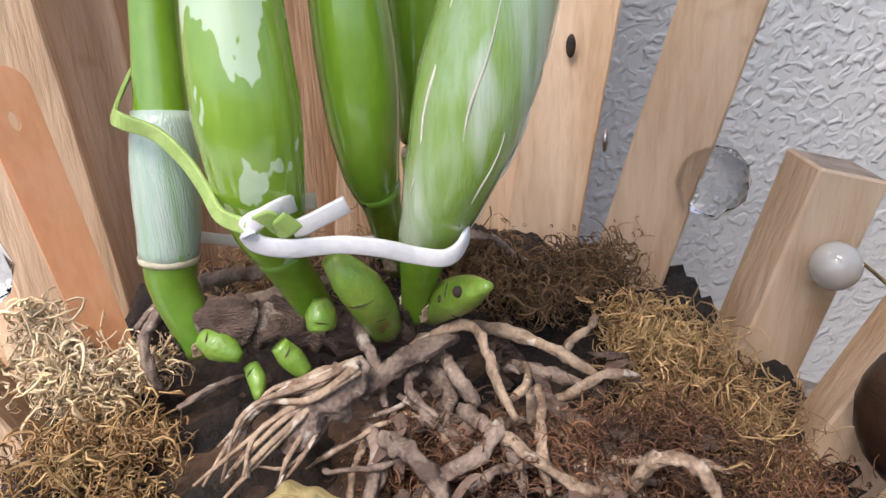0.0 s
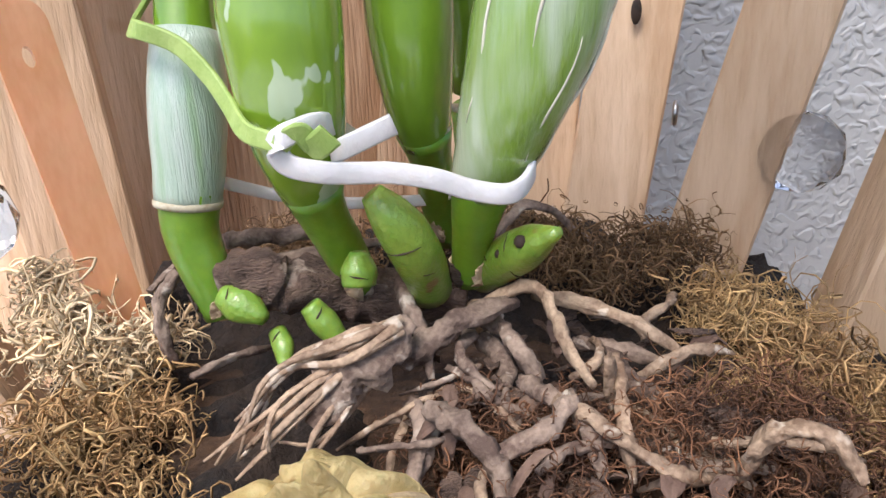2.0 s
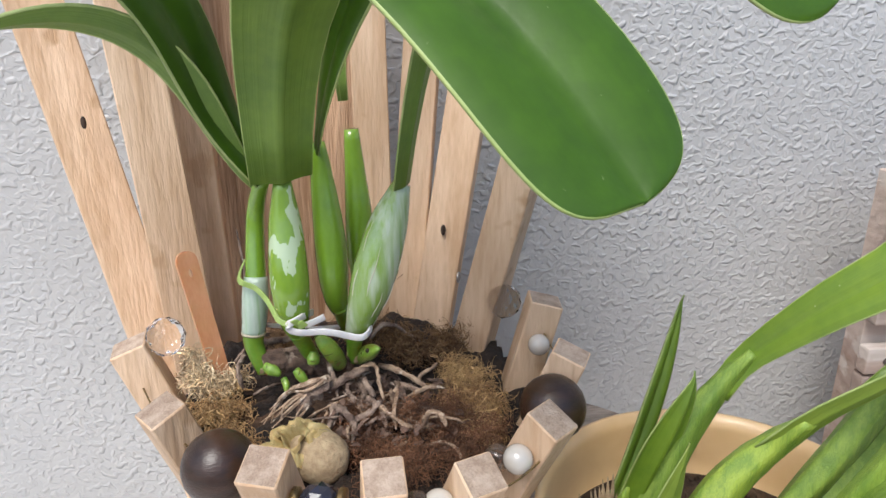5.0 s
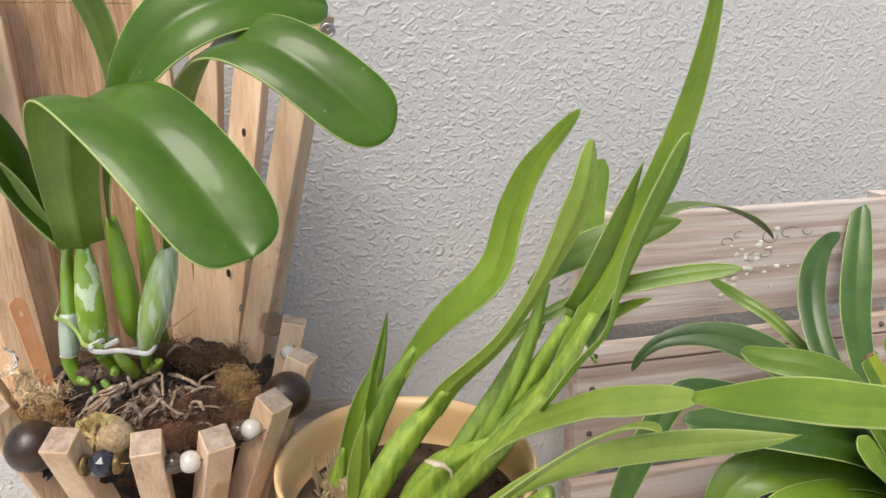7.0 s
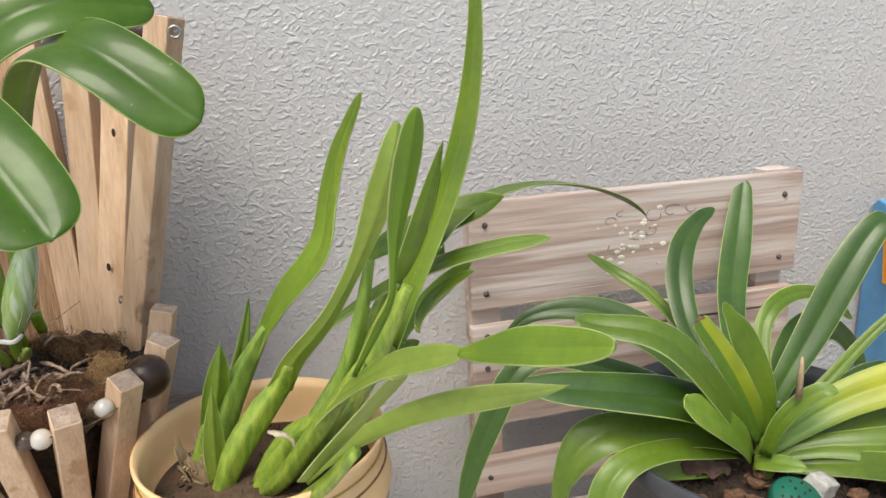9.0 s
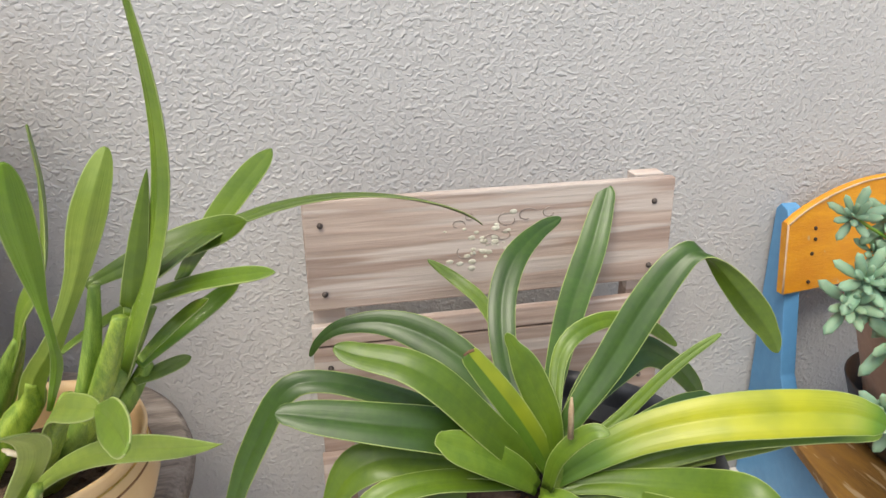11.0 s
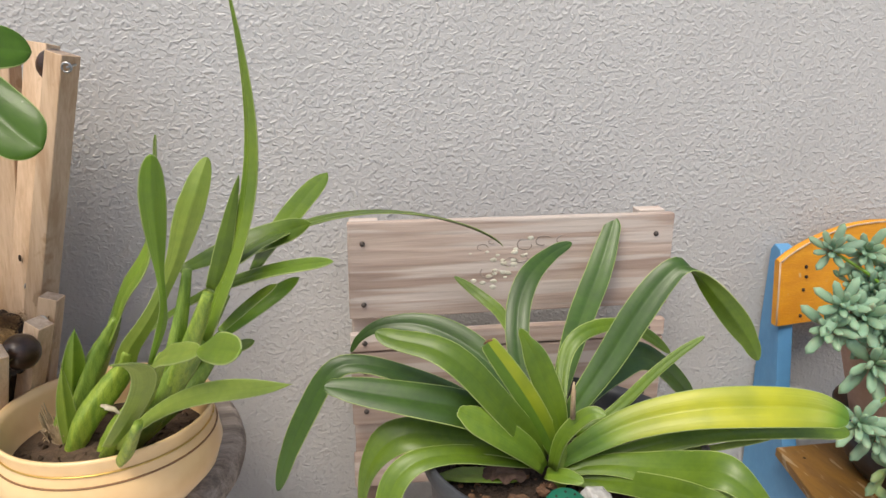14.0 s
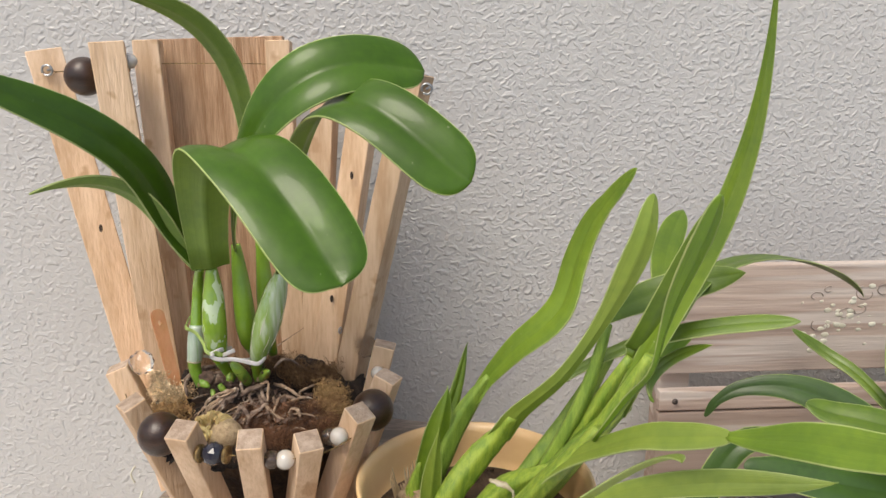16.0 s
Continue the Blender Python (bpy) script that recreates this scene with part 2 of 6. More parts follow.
SHOOT = mat("fresh_shoot", (0.20, 0.31, 0.04), 0.36, (0.13, 0.23, 0.025), 140, 0.0003, spots=((0.20, 0.13, 0.05), 160, 0.66), Coat_Weight=0.3, Subsurface_Weight=0.15)
BULB = mat("bulb_skin", (0.20, 0.33, 0.024), 0.2, (0.16, 0.28, 0.02), 40, 0.0001, stretch=(1.6, 1.6, 0.8), spots=((0.42, 0.52, 0.32), 75, 0.545, 0.012), Coat_Weight=0.8, Coat_Roughness=0.08)
BULBD = mat("bulb_skin_deep", (0.165, 0.29, 0.022), 0.22, (0.13, 0.24, 0.017), 40, 0.0001, stretch=(2, 2, 0.8), Coat_Weight=0.7, Coat_Roughness=0.1)
BULBW = mat("bulb_skin_papery", (0.20, 0.33, 0.045), 0.22, (0.28, 0.39, 0.16), 55, 0.0002, stretch=(4, 4, 0.35), spots=((0.44, 0.52, 0.36), 26, 0.49, 0.09), Coat_Weight=0.8, Coat_Roughness=0.1)
SHEATH = mat("silver_sheath", (0.30, 0.40, 0.30), 0.28, (0.40, 0.47, 0.40), 55, 0.0003, stretch=(8, 8, 0.4), spots=((0.24, 0.36, 0.20), 22, 0.55, 0.15), Coat_Weight=0.6, Coat_Roughness=0.15)
HUSK = mat("tan_husk", (0.50, 0.38, 0.24), 0.8, (0.34, 0.24, 0.14), 160, 0.0006)
HUSKT = mat("pale_husk", (0.50, 0.46, 0.34), 0.7, (0.30, 0.24, 0.15), 200)
HUSKW = mat("white_husk", (0.62, 0.60, 0.50), 0.6, (0.5, 0.47, 0.36), 160)
RHIZOME = mat("rhizome_bark", (0.19, 0.12, 0.085), 0.75, (0.07, 0.042, 0.03), 110, 0.0022, stretch=(1, 3, 3), spots=((0.36, 0.28, 0.22), 150, 0.62))
ROOT = mat("dry_root", (0.42, 0.30, 0.20), 0.8, (0.15, 0.09, 0.055), 150, 0.0013, bscale=330, spots=((0.50, 0.41, 0.32), 200, 0.61))
ROOTG = mat("grey_root", (0.30, 0.22, 0.165), 0.85, (0.09, 0.055, 0.04), 140, 0.0013, bscale=330, spots=((0.42, 0.35, 0.28), 200, 0.62))
WHITE = mat("white_plastic", (0.66, 0.62, 0.61), 0.4, (0.58, 0.54, 0.53), 90, 0.0002, Subsurface_Weight=0.1)
TIE = mat("green_tie", (0.33, 0.43, 0.13), 0.5, (0.24, 0.34, 0.08), 260, 0.0001)
GAUZE = mat("yellow_gauze", (0.76, 0.62, 0.32), 0.85, (0.62, 0.47, 0.20), 90, 0.0005, bscale=900, Subsurface_Weight=0.1)
NET = mat("gauze_net", (0.46, 0.35, 0.21), 0.85, (0.30, 0.21, 0.12), 260, 0.0012, bscale=420)
PEAT = mat("peat", (0.03, 0.018, 0.011), 0.95, (0.008, 0.005, 0.004), 90, 0.004, bscale=260)
COREWOOD = mat("bark_core", (0.10, 0.055, 0.03), 0.95, (0.03, 0.017, 0.01), 60, 0.004, bscale=180)
BROWNSOIL = mat("brown_soil", (0.12, 0.075, 0.045), 0.95, (0.055, 0.034, 0.02), 60, 0.004, bscale=180)
MOSS = mat("pale_moss", (0.86, 0.70, 0.47), 0.7, (0.68, 0.48, 0.26), 45, island=True)
MOSSG = mat("golden_moss", (0.62, 0.41, 0.18), 0.8, (0.34, 0.19, 0.08), 60, island=True)
FIBRE = mat("brown_moss", (0.30, 0.175, 0.08), 0.9, (0.13, 0.07, 0.032), 60, island=True)
COIR = mat("coir", (0.27, 0.125, 0.06), 0.9, (0.075, 0.032, 0.016), 70, island=True)
DEADLEAF = mat("dead_leaf", (0.16, 0.10, 0.07), 0.8, (0.09, 0.05, 0.035), 60, 0.001)
GREENCAP = mat("green_plastic", (0.012, 0.16, 0.10), 0.4, (0.01, 0.13, 0.08), 60)
STONE = mat("white_stone", (0.68, 0.66, 0.62), 0.85, (0.45, 0.43, 0.39), 160, 0.0012)
CLAY = mat("beige_clay", (0.55, 0.36, 0.27), 0.8, (0.46, 0.29, 0.21), 20)
SEDUM = mat("sedum", (0.165, 0.28, 0.185), 0.6, (0.22, 0.335, 0.205), 24, Subsurface_Weight=0.1)
SEDUMY = mat("sedum_old", (0.22, 0.29, 0.10), 0.55, (0.17, 0.28, 0.18), 30, Subsurface_Weight=0.1)
LEAFG = mat("leaf_glossy", (0.046, 0.104, 0.005), 0.4, (0.032, 0.075, 0.004), 20, 0.0009, bscale=45, Coat_Weight=0.17, Coat_Roughness=0.1, Specular_IOR_Level=0.22, veins=0.035, spots=((0.16, 0.2, 0.09), 240, 0.73))
LEAFU = mat("leaf_underside", (0.14, 0.22, 0.03), 0.5, (0.10, 0.17, 0.025), 30, 0.0003, veins=0.035)
STALK = mat("ribbed_stalk", (0.32, 0.415, 0.055), 0.42, (0.15, 0.25, 0.03), 30, 0.0007, stretch=(7, 7, 1.0), Coat_Weight=0.08, spots=((0.40, 0.43, 0.22), 120, 0.74))
STALKD = mat("ribbed_stalk_dark", (0.23, 0.33, 0.05), 0.45, (0.125, 0.215, 0.028), 30, 0.0007, stretch=(7, 7, 1.0), Coat_Weight=0.08)
LEAFRIM = mat("leaf_margin", (0.34, 0.40, 0.14), 0.5, (0.24, 0.31, 0.09), 40)
LEAFB = mat("leaf_bright", (0.155, 0.285, 0.004), 0.45, (0.12, 0.235, 0.004), 22, 0.0003, Coat_Weight=0.1, veins=0.035)
LEAFP = mat("leaf_pale", (0.205, 0.275, 0.036), 0.5, (0.15, 0.22, 0.027), 22, 0.0003, veins=0.035)


# ---- mesh helpers ----
def part(name, bm, material, parent=None, label="", smooth=True):
    me = bpy.data.meshes.new(name)
    bm.to_mesh(me)
    bm.free()
    me.materials.append(material)
    if name == "leaf":
        me.materials.append(LEAFRIM)
        me.materials.append({LEAFG: LEAFU, LEAFD: LEAFM}.get(material, material))
    if smooth:
        me.shade_smooth()
    ob = new(name, me)
    if parent:
        ob.parent = parent
        if parent.type == "EMPTY":
            ob.matrix_parent_inverse = Matrix.Translation(-parent.location)
    return tagged(ob, label)


def thing(name, place, label, category, group=""):
    ob = new(name)
    ob.location = place
    ob.empty_display_size = 0.02
    return tagged(ob, label, category, group)


def add_box(bm, lo, hi, bevel=0.0015):
    m = Matrix.LocRotScale([(a + b) / 2 for a, b in zip(lo, hi)], None, [b - a for a, b in zip(lo, hi)])
    made = bmesh.ops.create_cube(bm, size=1, matrix=m)["verts"]
    if bevel:
        edges = list({e for v in made for e in v.link_edges})
        bmesh.ops.bevel(bm, geom=edges, offset=bevel, segments=2, affect="EDGES", profile=0.6)


def box(lo, hi, bevel=0.0015):
    bm = bmesh.new()
    add_box(bm, lo, hi, bevel)
    return bm


def beam(p, q, w, d, face=(0, -1, 0), w2=None, bevel=0.0007):
    """A squared stick from p to q, w wide and d deep, its depth along face; w2: its width at q."""
    p, q = Vector(p), Vector(q)
    z = (q - p).normalized()
    y = Vector(face)
    y = (y - z * y.dot(z)).normalized()
    x = y.cross(z)
    bm = bmesh.new()
    made = bmesh.ops.create_cube(bm, size=1)["verts"]
    for v in made:
        k = w2 if w2 and v.co.z > 0 else w
        v.co = (p + q) / 2 + x * v.co.x * k + y * v.co.y * d + z * v.co.z * (q - p).length
    bmesh.ops.recalc_face_normals(bm, faces=bm.faces[:])
    bm.normal_update()
    bmesh.ops.bevel(bm, geom=bm.edges[:], offset=bevel, segments=1, affect="EDGES", profile=0.6)
    bmesh.ops.recalc_face_normals(bm, faces=bm.faces[:])
    return bm


def lathe(profile, centre, seg=56, wobble=0.0):
    """A turned form from (radius, height) pairs."""
    bm = bmesh.new()
    rings = []
    for r, z in profile:
        rings.append([bm.verts.new((centre[0] + r * math.cos(a), centre[1] + r * math.sin(a), centre[2] + z)) for a in [2 * math.pi * k / seg for k in range(seg)]])
    for a, b in zip(rings, rings[1:]):
        for k in range(seg):
            bm.faces.new((a[k], a[(k + 1) % seg], b[(k + 1) % seg], b[k]))
    for ring in (rings[0], rings[-1]):
        if profile[0 if ring is rings[0] else -1][0] > 1e-4:
            bm.faces.new(ring)
    bmesh.ops.remove_doubles(bm, verts=bm.verts[:], dist=1e-6)
    bmesh.ops.recalc_face_normals(bm, faces=bm.faces[:])
    return bm


def bezier(p, t):
    a, b, c, d = [Vector(v) for v in p]
    s = 1 - t
    return a * s**3 + b * 3 * s * s * t + c * 3 * s * t * t + d * t**3


def ball(centre, r, squash=1.0, seg=24):
    bm = bmesh.new()
    bmesh.ops.create_uvsphere(bm, u_segments=seg, v_segments=seg // 2, radius=r, matrix=Matrix.Translation(centre) @ Matrix.Diagonal((1, 1, squash, 1)))
    return bm


def add_tube(bm, pts, radii, seg=8, rough=0.0, flat=1.0, seed=0.0):
    """A tube along points, with closed ends; rough: how uneven it is."""
    pts = [Vector(p) for p in pts]
    rings, side = [], None
    for k, p in enumerate(pts):
        t = (pts[min(k + 1, len(pts) - 1)] - pts[max(k - 1, 0)]).normalized()
        if side is None:
            side = t.orthogonal().normalized()
        side = (side - t * side.dot(t)).normalized()
        up = t.cross(side)
        r = radii[k] if isinstance(radii, (list, tuple)) else radii
        ring = []
        for j in range(seg):
            a = 2 * math.pi * j / seg
            rr = r * (1 + rough * noise.noise(Vector((math.cos(a) * 1.3 + seed, math.sin(a) * 1.3, k * 0.55))))
            ring.append(bm.verts.new(p + side * math.cos(a) * rr + up * math.sin(a) * rr * flat))
        rings.append(ring)
    for a, b in zip(rings, rings[1:]):
        for j in range(seg):
            bm.faces.new((a[j], a[(j + 1) % seg], b[(j + 1) % seg], b[j]))
    bm.faces.new(rings[0][::-1])
    bm.faces.new(rings[-1])


def tube(pts, radii, seg=8, rough=0.0, flat=1.0, seed=0.0):
    bm = bmesh.new()
    add_tube(bm, pts, radii, seg, rough, flat, seed)
    return bm


def leaf(p, width, side=(1, 0, 0), side2=None, base=0.5, widest=0.55, fold=0.15, tip=0.5, n=22, thick=0.0011, curl=0.0, wave=0.0, widths=None, sides=None):
    """A strap leaf along the cubic p, or, with widths, along a smooth curve through p as wide as they say and turned as sides say. side: the way across it at its base (side2: at its tip); base: its width there, as a share;
    widest: where it is broadest; fold: how deep its midrib lies; tip: how blunt it ends (0.3 blunt, 1 sharp)."""
    bm = bmesh.new()
    turns = [Vector(v).normalized() for v in (sides or (side, side2 or side))]
    if widths:
        course = spline(p, 8)
        girth = [v.x for v in spline([(w, 0, 0) for w in widths], 8)]

    def at(t):
        if not widths:
            return bezier(p, t)
        k = min(int(t * (len(course) - 1)), len(course) - 2)
        return course[k].lerp(course[k + 1], t * (len(course) - 1) - k)

    def across(t):
        k = min(int(t * (len(turns) - 1)), len(turns) - 2)
        return turns[k].lerp(turns[k + 1], t * (len(turns) - 1) - k)

    drop = 0.0
    for k in range(11):
        d = at(min(k / 10 + 0.01, 1)) - at(max(k / 10 - 0.01, 0))
        drop += across(k / 10).cross(d).normalized().z
    if drop < 0:
        turns = [-v for v in turns]
    rim_at = 1 - 0.0014 / max(max(widths) if widths else width, 0.014)
    us = (-1, -rim_at, -0.75, -0.4, -0.12, 0, 0.12, 0.4, 0.75, rim_at, 1)
    tops, lows = [], []
    place = {}
    up = 0.0
    for k in range(n + 1):
        t = 1 - (1 - k / n) ** 1.5
        c = at(t)
        d = (at(min(t + 0.02, 1)) - at(max(t - 0.02, 0))).normalized()
        s = across(t)
        s = (s - d * s.dot(d)).normalized()
        nn = s.cross(d)
        up += nn.z
        if t < widest:
            q = base + (1 - base) * math.sin(t / widest * math.pi / 2) ** 1.3
        else:
            q = max(1 - ((t - widest) / (1 - widest)) ** (1 + 1.6 / tip), 0.0) ** (0.5 + 0.5 * tip)
        h = width * 0.5 * max(q, 0.03)
        if widths:
            k2 = min(int(t * (len(girth) - 1)), len(girth) - 2)
            g = girth[k2] + (girth[k2 + 1] - girth[k2]) * (t * (len(girth) - 1) - k2)
            last = t * (len(widths) - 1) - (len(widths) - 2)
            if last > 0:
                g = widths[-1] + (widths[-2] - widths[-1]) * (1 - last ** 1.7) ** 0.62
            h, q = max(g, 0.0006) * 0.5, min(g / max(widths), 1)
        top, low = [], []
        for u in us:
            lift = (2.3 * abs(u) ** 1.15 - 1.75 * u * u - 0.3) * fold * 1.25 * h * (1 - 0.3 * t) + curl * h * u * u
            lift += wave * h * math.sin(t * 17 + u * 2) * abs(u)
            spot_at = c + s * u * h + nn * lift
            th = thick * (0.35 + 0.65 * (1 - abs(u) ** 3)) * (0.5 + 0.5 * min(q * 2, 1))
            top.append(bm.verts.new(spot_at + nn * th))
            low.append(bm.verts.new(spot_at - nn * th))
            place[top[-1]] = place[low[-1]] = (u * 0.5 + 0.5, t)
        tops.append(top)
        lows.append(low)
    m = len(us)
    for k in range(n):
        for j in range(m - 1):
            rim = int(j in (0, m - 2))
            bm.faces.new((tops[k][j], tops[k][j + 1], tops[k + 1][j + 1], tops[k + 1][j])).material_index = rim or (0 if up > 0 else 2)
            bm.faces.new((lows[k][j + 1], lows[k][j], lows[k + 1][j], lows[k + 1][j + 1])).material_index = rim or (2 if up > 0 else 0)
        for j, flip in ((0, 0), (m - 1, 1)):
            f = (tops[k][j], tops[k + 1][j], lows[k + 1][j], lows[k][j])
            bm.faces.new(f[::-1] if flip else f).material_index = 1
    for k in (0, n):
        for j in range(m - 1):
            bm.faces.new((tops[k][j], lows[k][j], lows[k][j + 1], tops[k][j + 1]) if k == 0 else (tops[k][j], tops[k][j + 1], lows[k][j + 1], lows[k][j]))
    layer = bm.loops.layers.uv.new("UVMap")
    for f in bm.faces:
        for c in f.loops:
            c[layer].uv = place[c.vert]
    bmesh.ops.recalc_face_normals(bm, faces=bm.faces[:])
    return bm


# ---- the place ----
FLOOR_Z, WALL_Y, STOOL_Z = 0.0, 0.40, 0.283
structure = dict(kind="structure")
wall = part("wall_back", box((-1.6, WALL_Y, 0.0), (2.6, WALL_Y + 0.15, 1.35), 0), STUCCO, smooth=False)
tagged(wall, "light grey stucco wall with raised satin texture", "wall", kind="structure")
fl = part("floor", box((-1.6, -2.0, -0.08), (2.6, WALL_Y + 0.15, 0.0), 0), FLOOR, smooth=False)
tagged(fl, "white tiled terrace floor", "floor", kind="structure")
sk = part("baseboard", box((-1.6, WALL_Y - 0.006, 0.0), (2.6, WALL_Y - 0.0005, 0.028), 0.001), SKIRT, smooth=False)
tagged(sk, "grey painted band at the foot of the wall", "baseboard", kind="structure")
pp = part("wall_front", box((-1.6, -2.15, 0.0), (2.6, -2.0, 0.9), 0), STUCCO, smooth=False)
tagged(pp, "low grey parapet wall of the terrace", "wall", kind="structure")

land = part("ground", box((-150, -150, -0.4), (150, 150, -0.1), 0), LAND, smooth=False)
tagged(land, "dry brown earth round the terrace", "ground", kind="structure")

stool = thing("stool", (0.115, 0.195, 0), "low round stool with cracked weathered grey wood top", "stool")
part("seat", lathe([(0.0, 0.0), (0.185, 0.0), (0.197, 0.008), (0.2, 0.02), (0.197, 0.034), (0.19, 0.04), (0.0, 0.04)], (0.115, 0.195, STOOL_Z - 0.04)), GREYWOOD, stool)
for a in (45, 135, 225, 315):
    c, s = math.cos(radians(a)), math.sin(radians(a))
    part("leg", beam((0.115 + 0.17 * c, 0.195 + 0.17 * s, 0), (0.115 + 0.12 * c, 0.195 + 0.12 * s, STOOL_Z - 0.04), 0.035, 0.035, (c, s, 0)), PALE, stool, smooth=False)

PX, PY = 0.212, 0.108
pot = thing("flower_pot", (PX, PY, STOOL_Z), "squat ochre yellow ceramic pot with gold lines", "flower pot")
part("body", lathe([(0.0, 0.0), (0.058, 0.0), (0.072, 0.01), (0.09, 0.03), (0.0955, 0.048), (0.093, 0.062), (0.0895, 0.07), (0.0885, 0.078), (0.0915, 0.0855), (0.0915, 0.0885), (0.089, 0.0885), (0.086, 0.08), (0.085, 0.06), (0.08, 0.04), (0.0, 0.04)], (PX, PY, STOOL_Z), 72), YPOT, pot)
for z, r, m, tag in ((0.0745, 0.0893, GOLD, "gold line"), (0.0655, 0.0917, DARKLINE, "brown painted line")):
    part("line", tube([(PX + r * math.cos(a), PY + r * math.sin(a), STOOL_Z + z) for a in [k * math.pi / 48 for k in range(97)]], 0.0009, 6), m, pot, tag)
soil = part("potting_soil", lathe([(0.0, 0.0), (0.084, 0.0), (0.083, 0.008), (0.0, 0.011)], (PX, PY, STOOL_Z + 0.042)), BROWNSOIL)
tagged(soil, "dark potting mix in the yellow pot", "soil", kind="stuff")

BASE = Vector((0.04, 0.215, STOOL_Z))
basket = thing("slat_basket", BASE, "fan-shaped plant basket of pale pine slats strung with beads", "basket")


def spline(pts, per=6):
    """Points along a smooth curve through pts."""
    pts = [Vector(p) for p in pts]
    pts = [pts[0] * 2 - pts[1]] + pts + [pts[-1] * 2 - pts[-2]]
    out = []
    for a, b, c, d in zip(pts, pts[1:], pts[2:], pts[3:]):
        for k in range(per):
            t = k / per
            out.append(0.5 * (2 * b + (c - a) * t + (2 * a - 5 * b + 4 * c - d) * t * t + (3 * b - a - 3 * c + d) * t**3))
    return out + [pts[-2]]


def along(values, n):
    """n values read evenly from a short list."""
    curve = [max(v.x, 1e-5) for v in spline([(v, 0, 0) for v in values], 8)]
    return [float(v) for v in np.interp(np.linspace(0, 1, n), np.linspace(0, 1, len(curve)), curve)]


def stick(p, q, w, d, face, parent, end=True):
    """A pine slat with a sawn top end."""
    s = part("slat", beam(p, q, w, d, face), PALE, parent, smooth=False)
    if end:
        s.data.materials.append(SAWN)
        z = (Vector(q) - Vector(p)).normalized()
        for f in s.data.polygons:
            if f.normal.dot(z) > 0.95:
                f.material_index = 1
    return s


SHORT = [(-0.0787, 0.194, 0.4348), (-0.0513, 0.1402, 0.428), (-0.0005, 0.092, 0.4285), (0.0477, 0.0873, 0.4222), (0.0885, 0.0906, 0.4172), (0.1248, 0.113, 0.4269), (0.1464, 0.1584, 0.4355), (0.1437, 0.2024, 0.4458)]
for q in SHORT:
    q = Vector(q)
    out = Vector((q.x - BASE.x, q.y - BASE.y, 0)).normalized()
    stick(BASE + out * 0.066 + Vector((0, 0, 0.001)), q, 0.0178, 0.0182, out, basket)
TALL = [((-0.063, 0.262, 0.284), (-0.15, 0.292, 0.69), 0.029, -0.45), ((-0.05, 0.25, 0.284), (-0.083, 0.256, 0.697), 0.027, -0.3), ((-0.045, 0.285, 0.284), (-0.063, 0.298, 0.7), 0.022, -0.1),
        ((0.055, 0.295, 0.284), (0.05, 0.31, 0.701), 0.022, 0), ((0.064, 0.29, 0.284), (0.094, 0.31, 0.692), 0.022, 0.2), ((0.069, 0.26, 0.284), (0.134, 0.3, 0.682), 0.024, 0.3), ((0.084, 0.25, 0.284), (0.1735, 0.2335, 0.6735), 0.022, 0.6)]
for p, q, w, turn in TALL:
    stick(p, q, w, 0.022, (-turn, -1, 0), basket)
part("back_board", beam((0.01, 0.33, 0.284), (-0.005, 0.325, 0.704), 0.115, 0.014, (0, -1, 0)), BOARD, basket, "rough reddish pine board", smooth=False)
part("back_board", beam((0.035, 0.315, 0.284), (0.05, 0.325, 0.6), 0.062, 0.012, (0, -1, 0), w2=0.022), BOARD, basket, "rough reddish pine board", smooth=False)
BEADS = [((-0.0214, 0.112, 0.415), 0.0162), ((0.1335, 0.143, 0.4138), 0.0166), ((-0.1095, 0.2715, 0.669), 0.0165), ((0.155, 0.262, 0.661), 0.0165)]
for c, r in BEADS:
    part("bead", ball(c, r), BALLWOOD, basket, "dark brown wooden bead")
for c, r in (((0.0708, 0.0932, 0.4013), 0.0072), ((0.1087, 0.1101, 0.4092), 0.007), ((0.137, 0.187, 0.4257), 0.006), ((-0.068, 0.262, 0.682), 0.0065)):
    part("bead", ball(c, r), PEARL, basket, "white pearl bead")
for c, r in (((0.061, 0.0935, 0.4015), 0.0068), ((0.101, 0.118, 0.405), 0.0066)):
    part("bead", ball(c, r), SMOKE, basket, "smoky brown glass bead")


def facets(centre, r):
    bm = bmesh.new()
    bmesh.ops.create_icosphere(bm, subdivisions=2, radius=r, matrix=Matrix.Translation(centre))
    return bm


for c in ((0.1259, 0.2285, 0.434), (-0.061, 0.199, 0.436)):
    part("bead", facets(c, 0.0105), GLASS, basket, "clear faceted glass bead", smooth=False)
part("bead", facets((0.021, 0.0904, 0.4097), 0.0085), BLACKBEAD, basket, "black faceted bead", smooth=False)
for x, y, z in ((0.0115, 0.0915, 0.4095), (0.0305, 0.0895, 0.409)):
    part("spacer", tube([(x - 0.0012, y + 0.0003, z), (x + 0.0012, y - 0.0003, z)], [0.0066, 0.0066], 18), BRASS, basket, "tarnished brass spacer")
for p, q in (((-0.074, 0.262, 0.676), (-0.071, 0.262, 0.678)), ((0.07, 0.303, 0.672), (0.075, 0.303, 0.672))):
    part("spacer", tube([p, q], [0.0055, 0.0055], 16), BRASS, basket, "tarnished brass spacer")
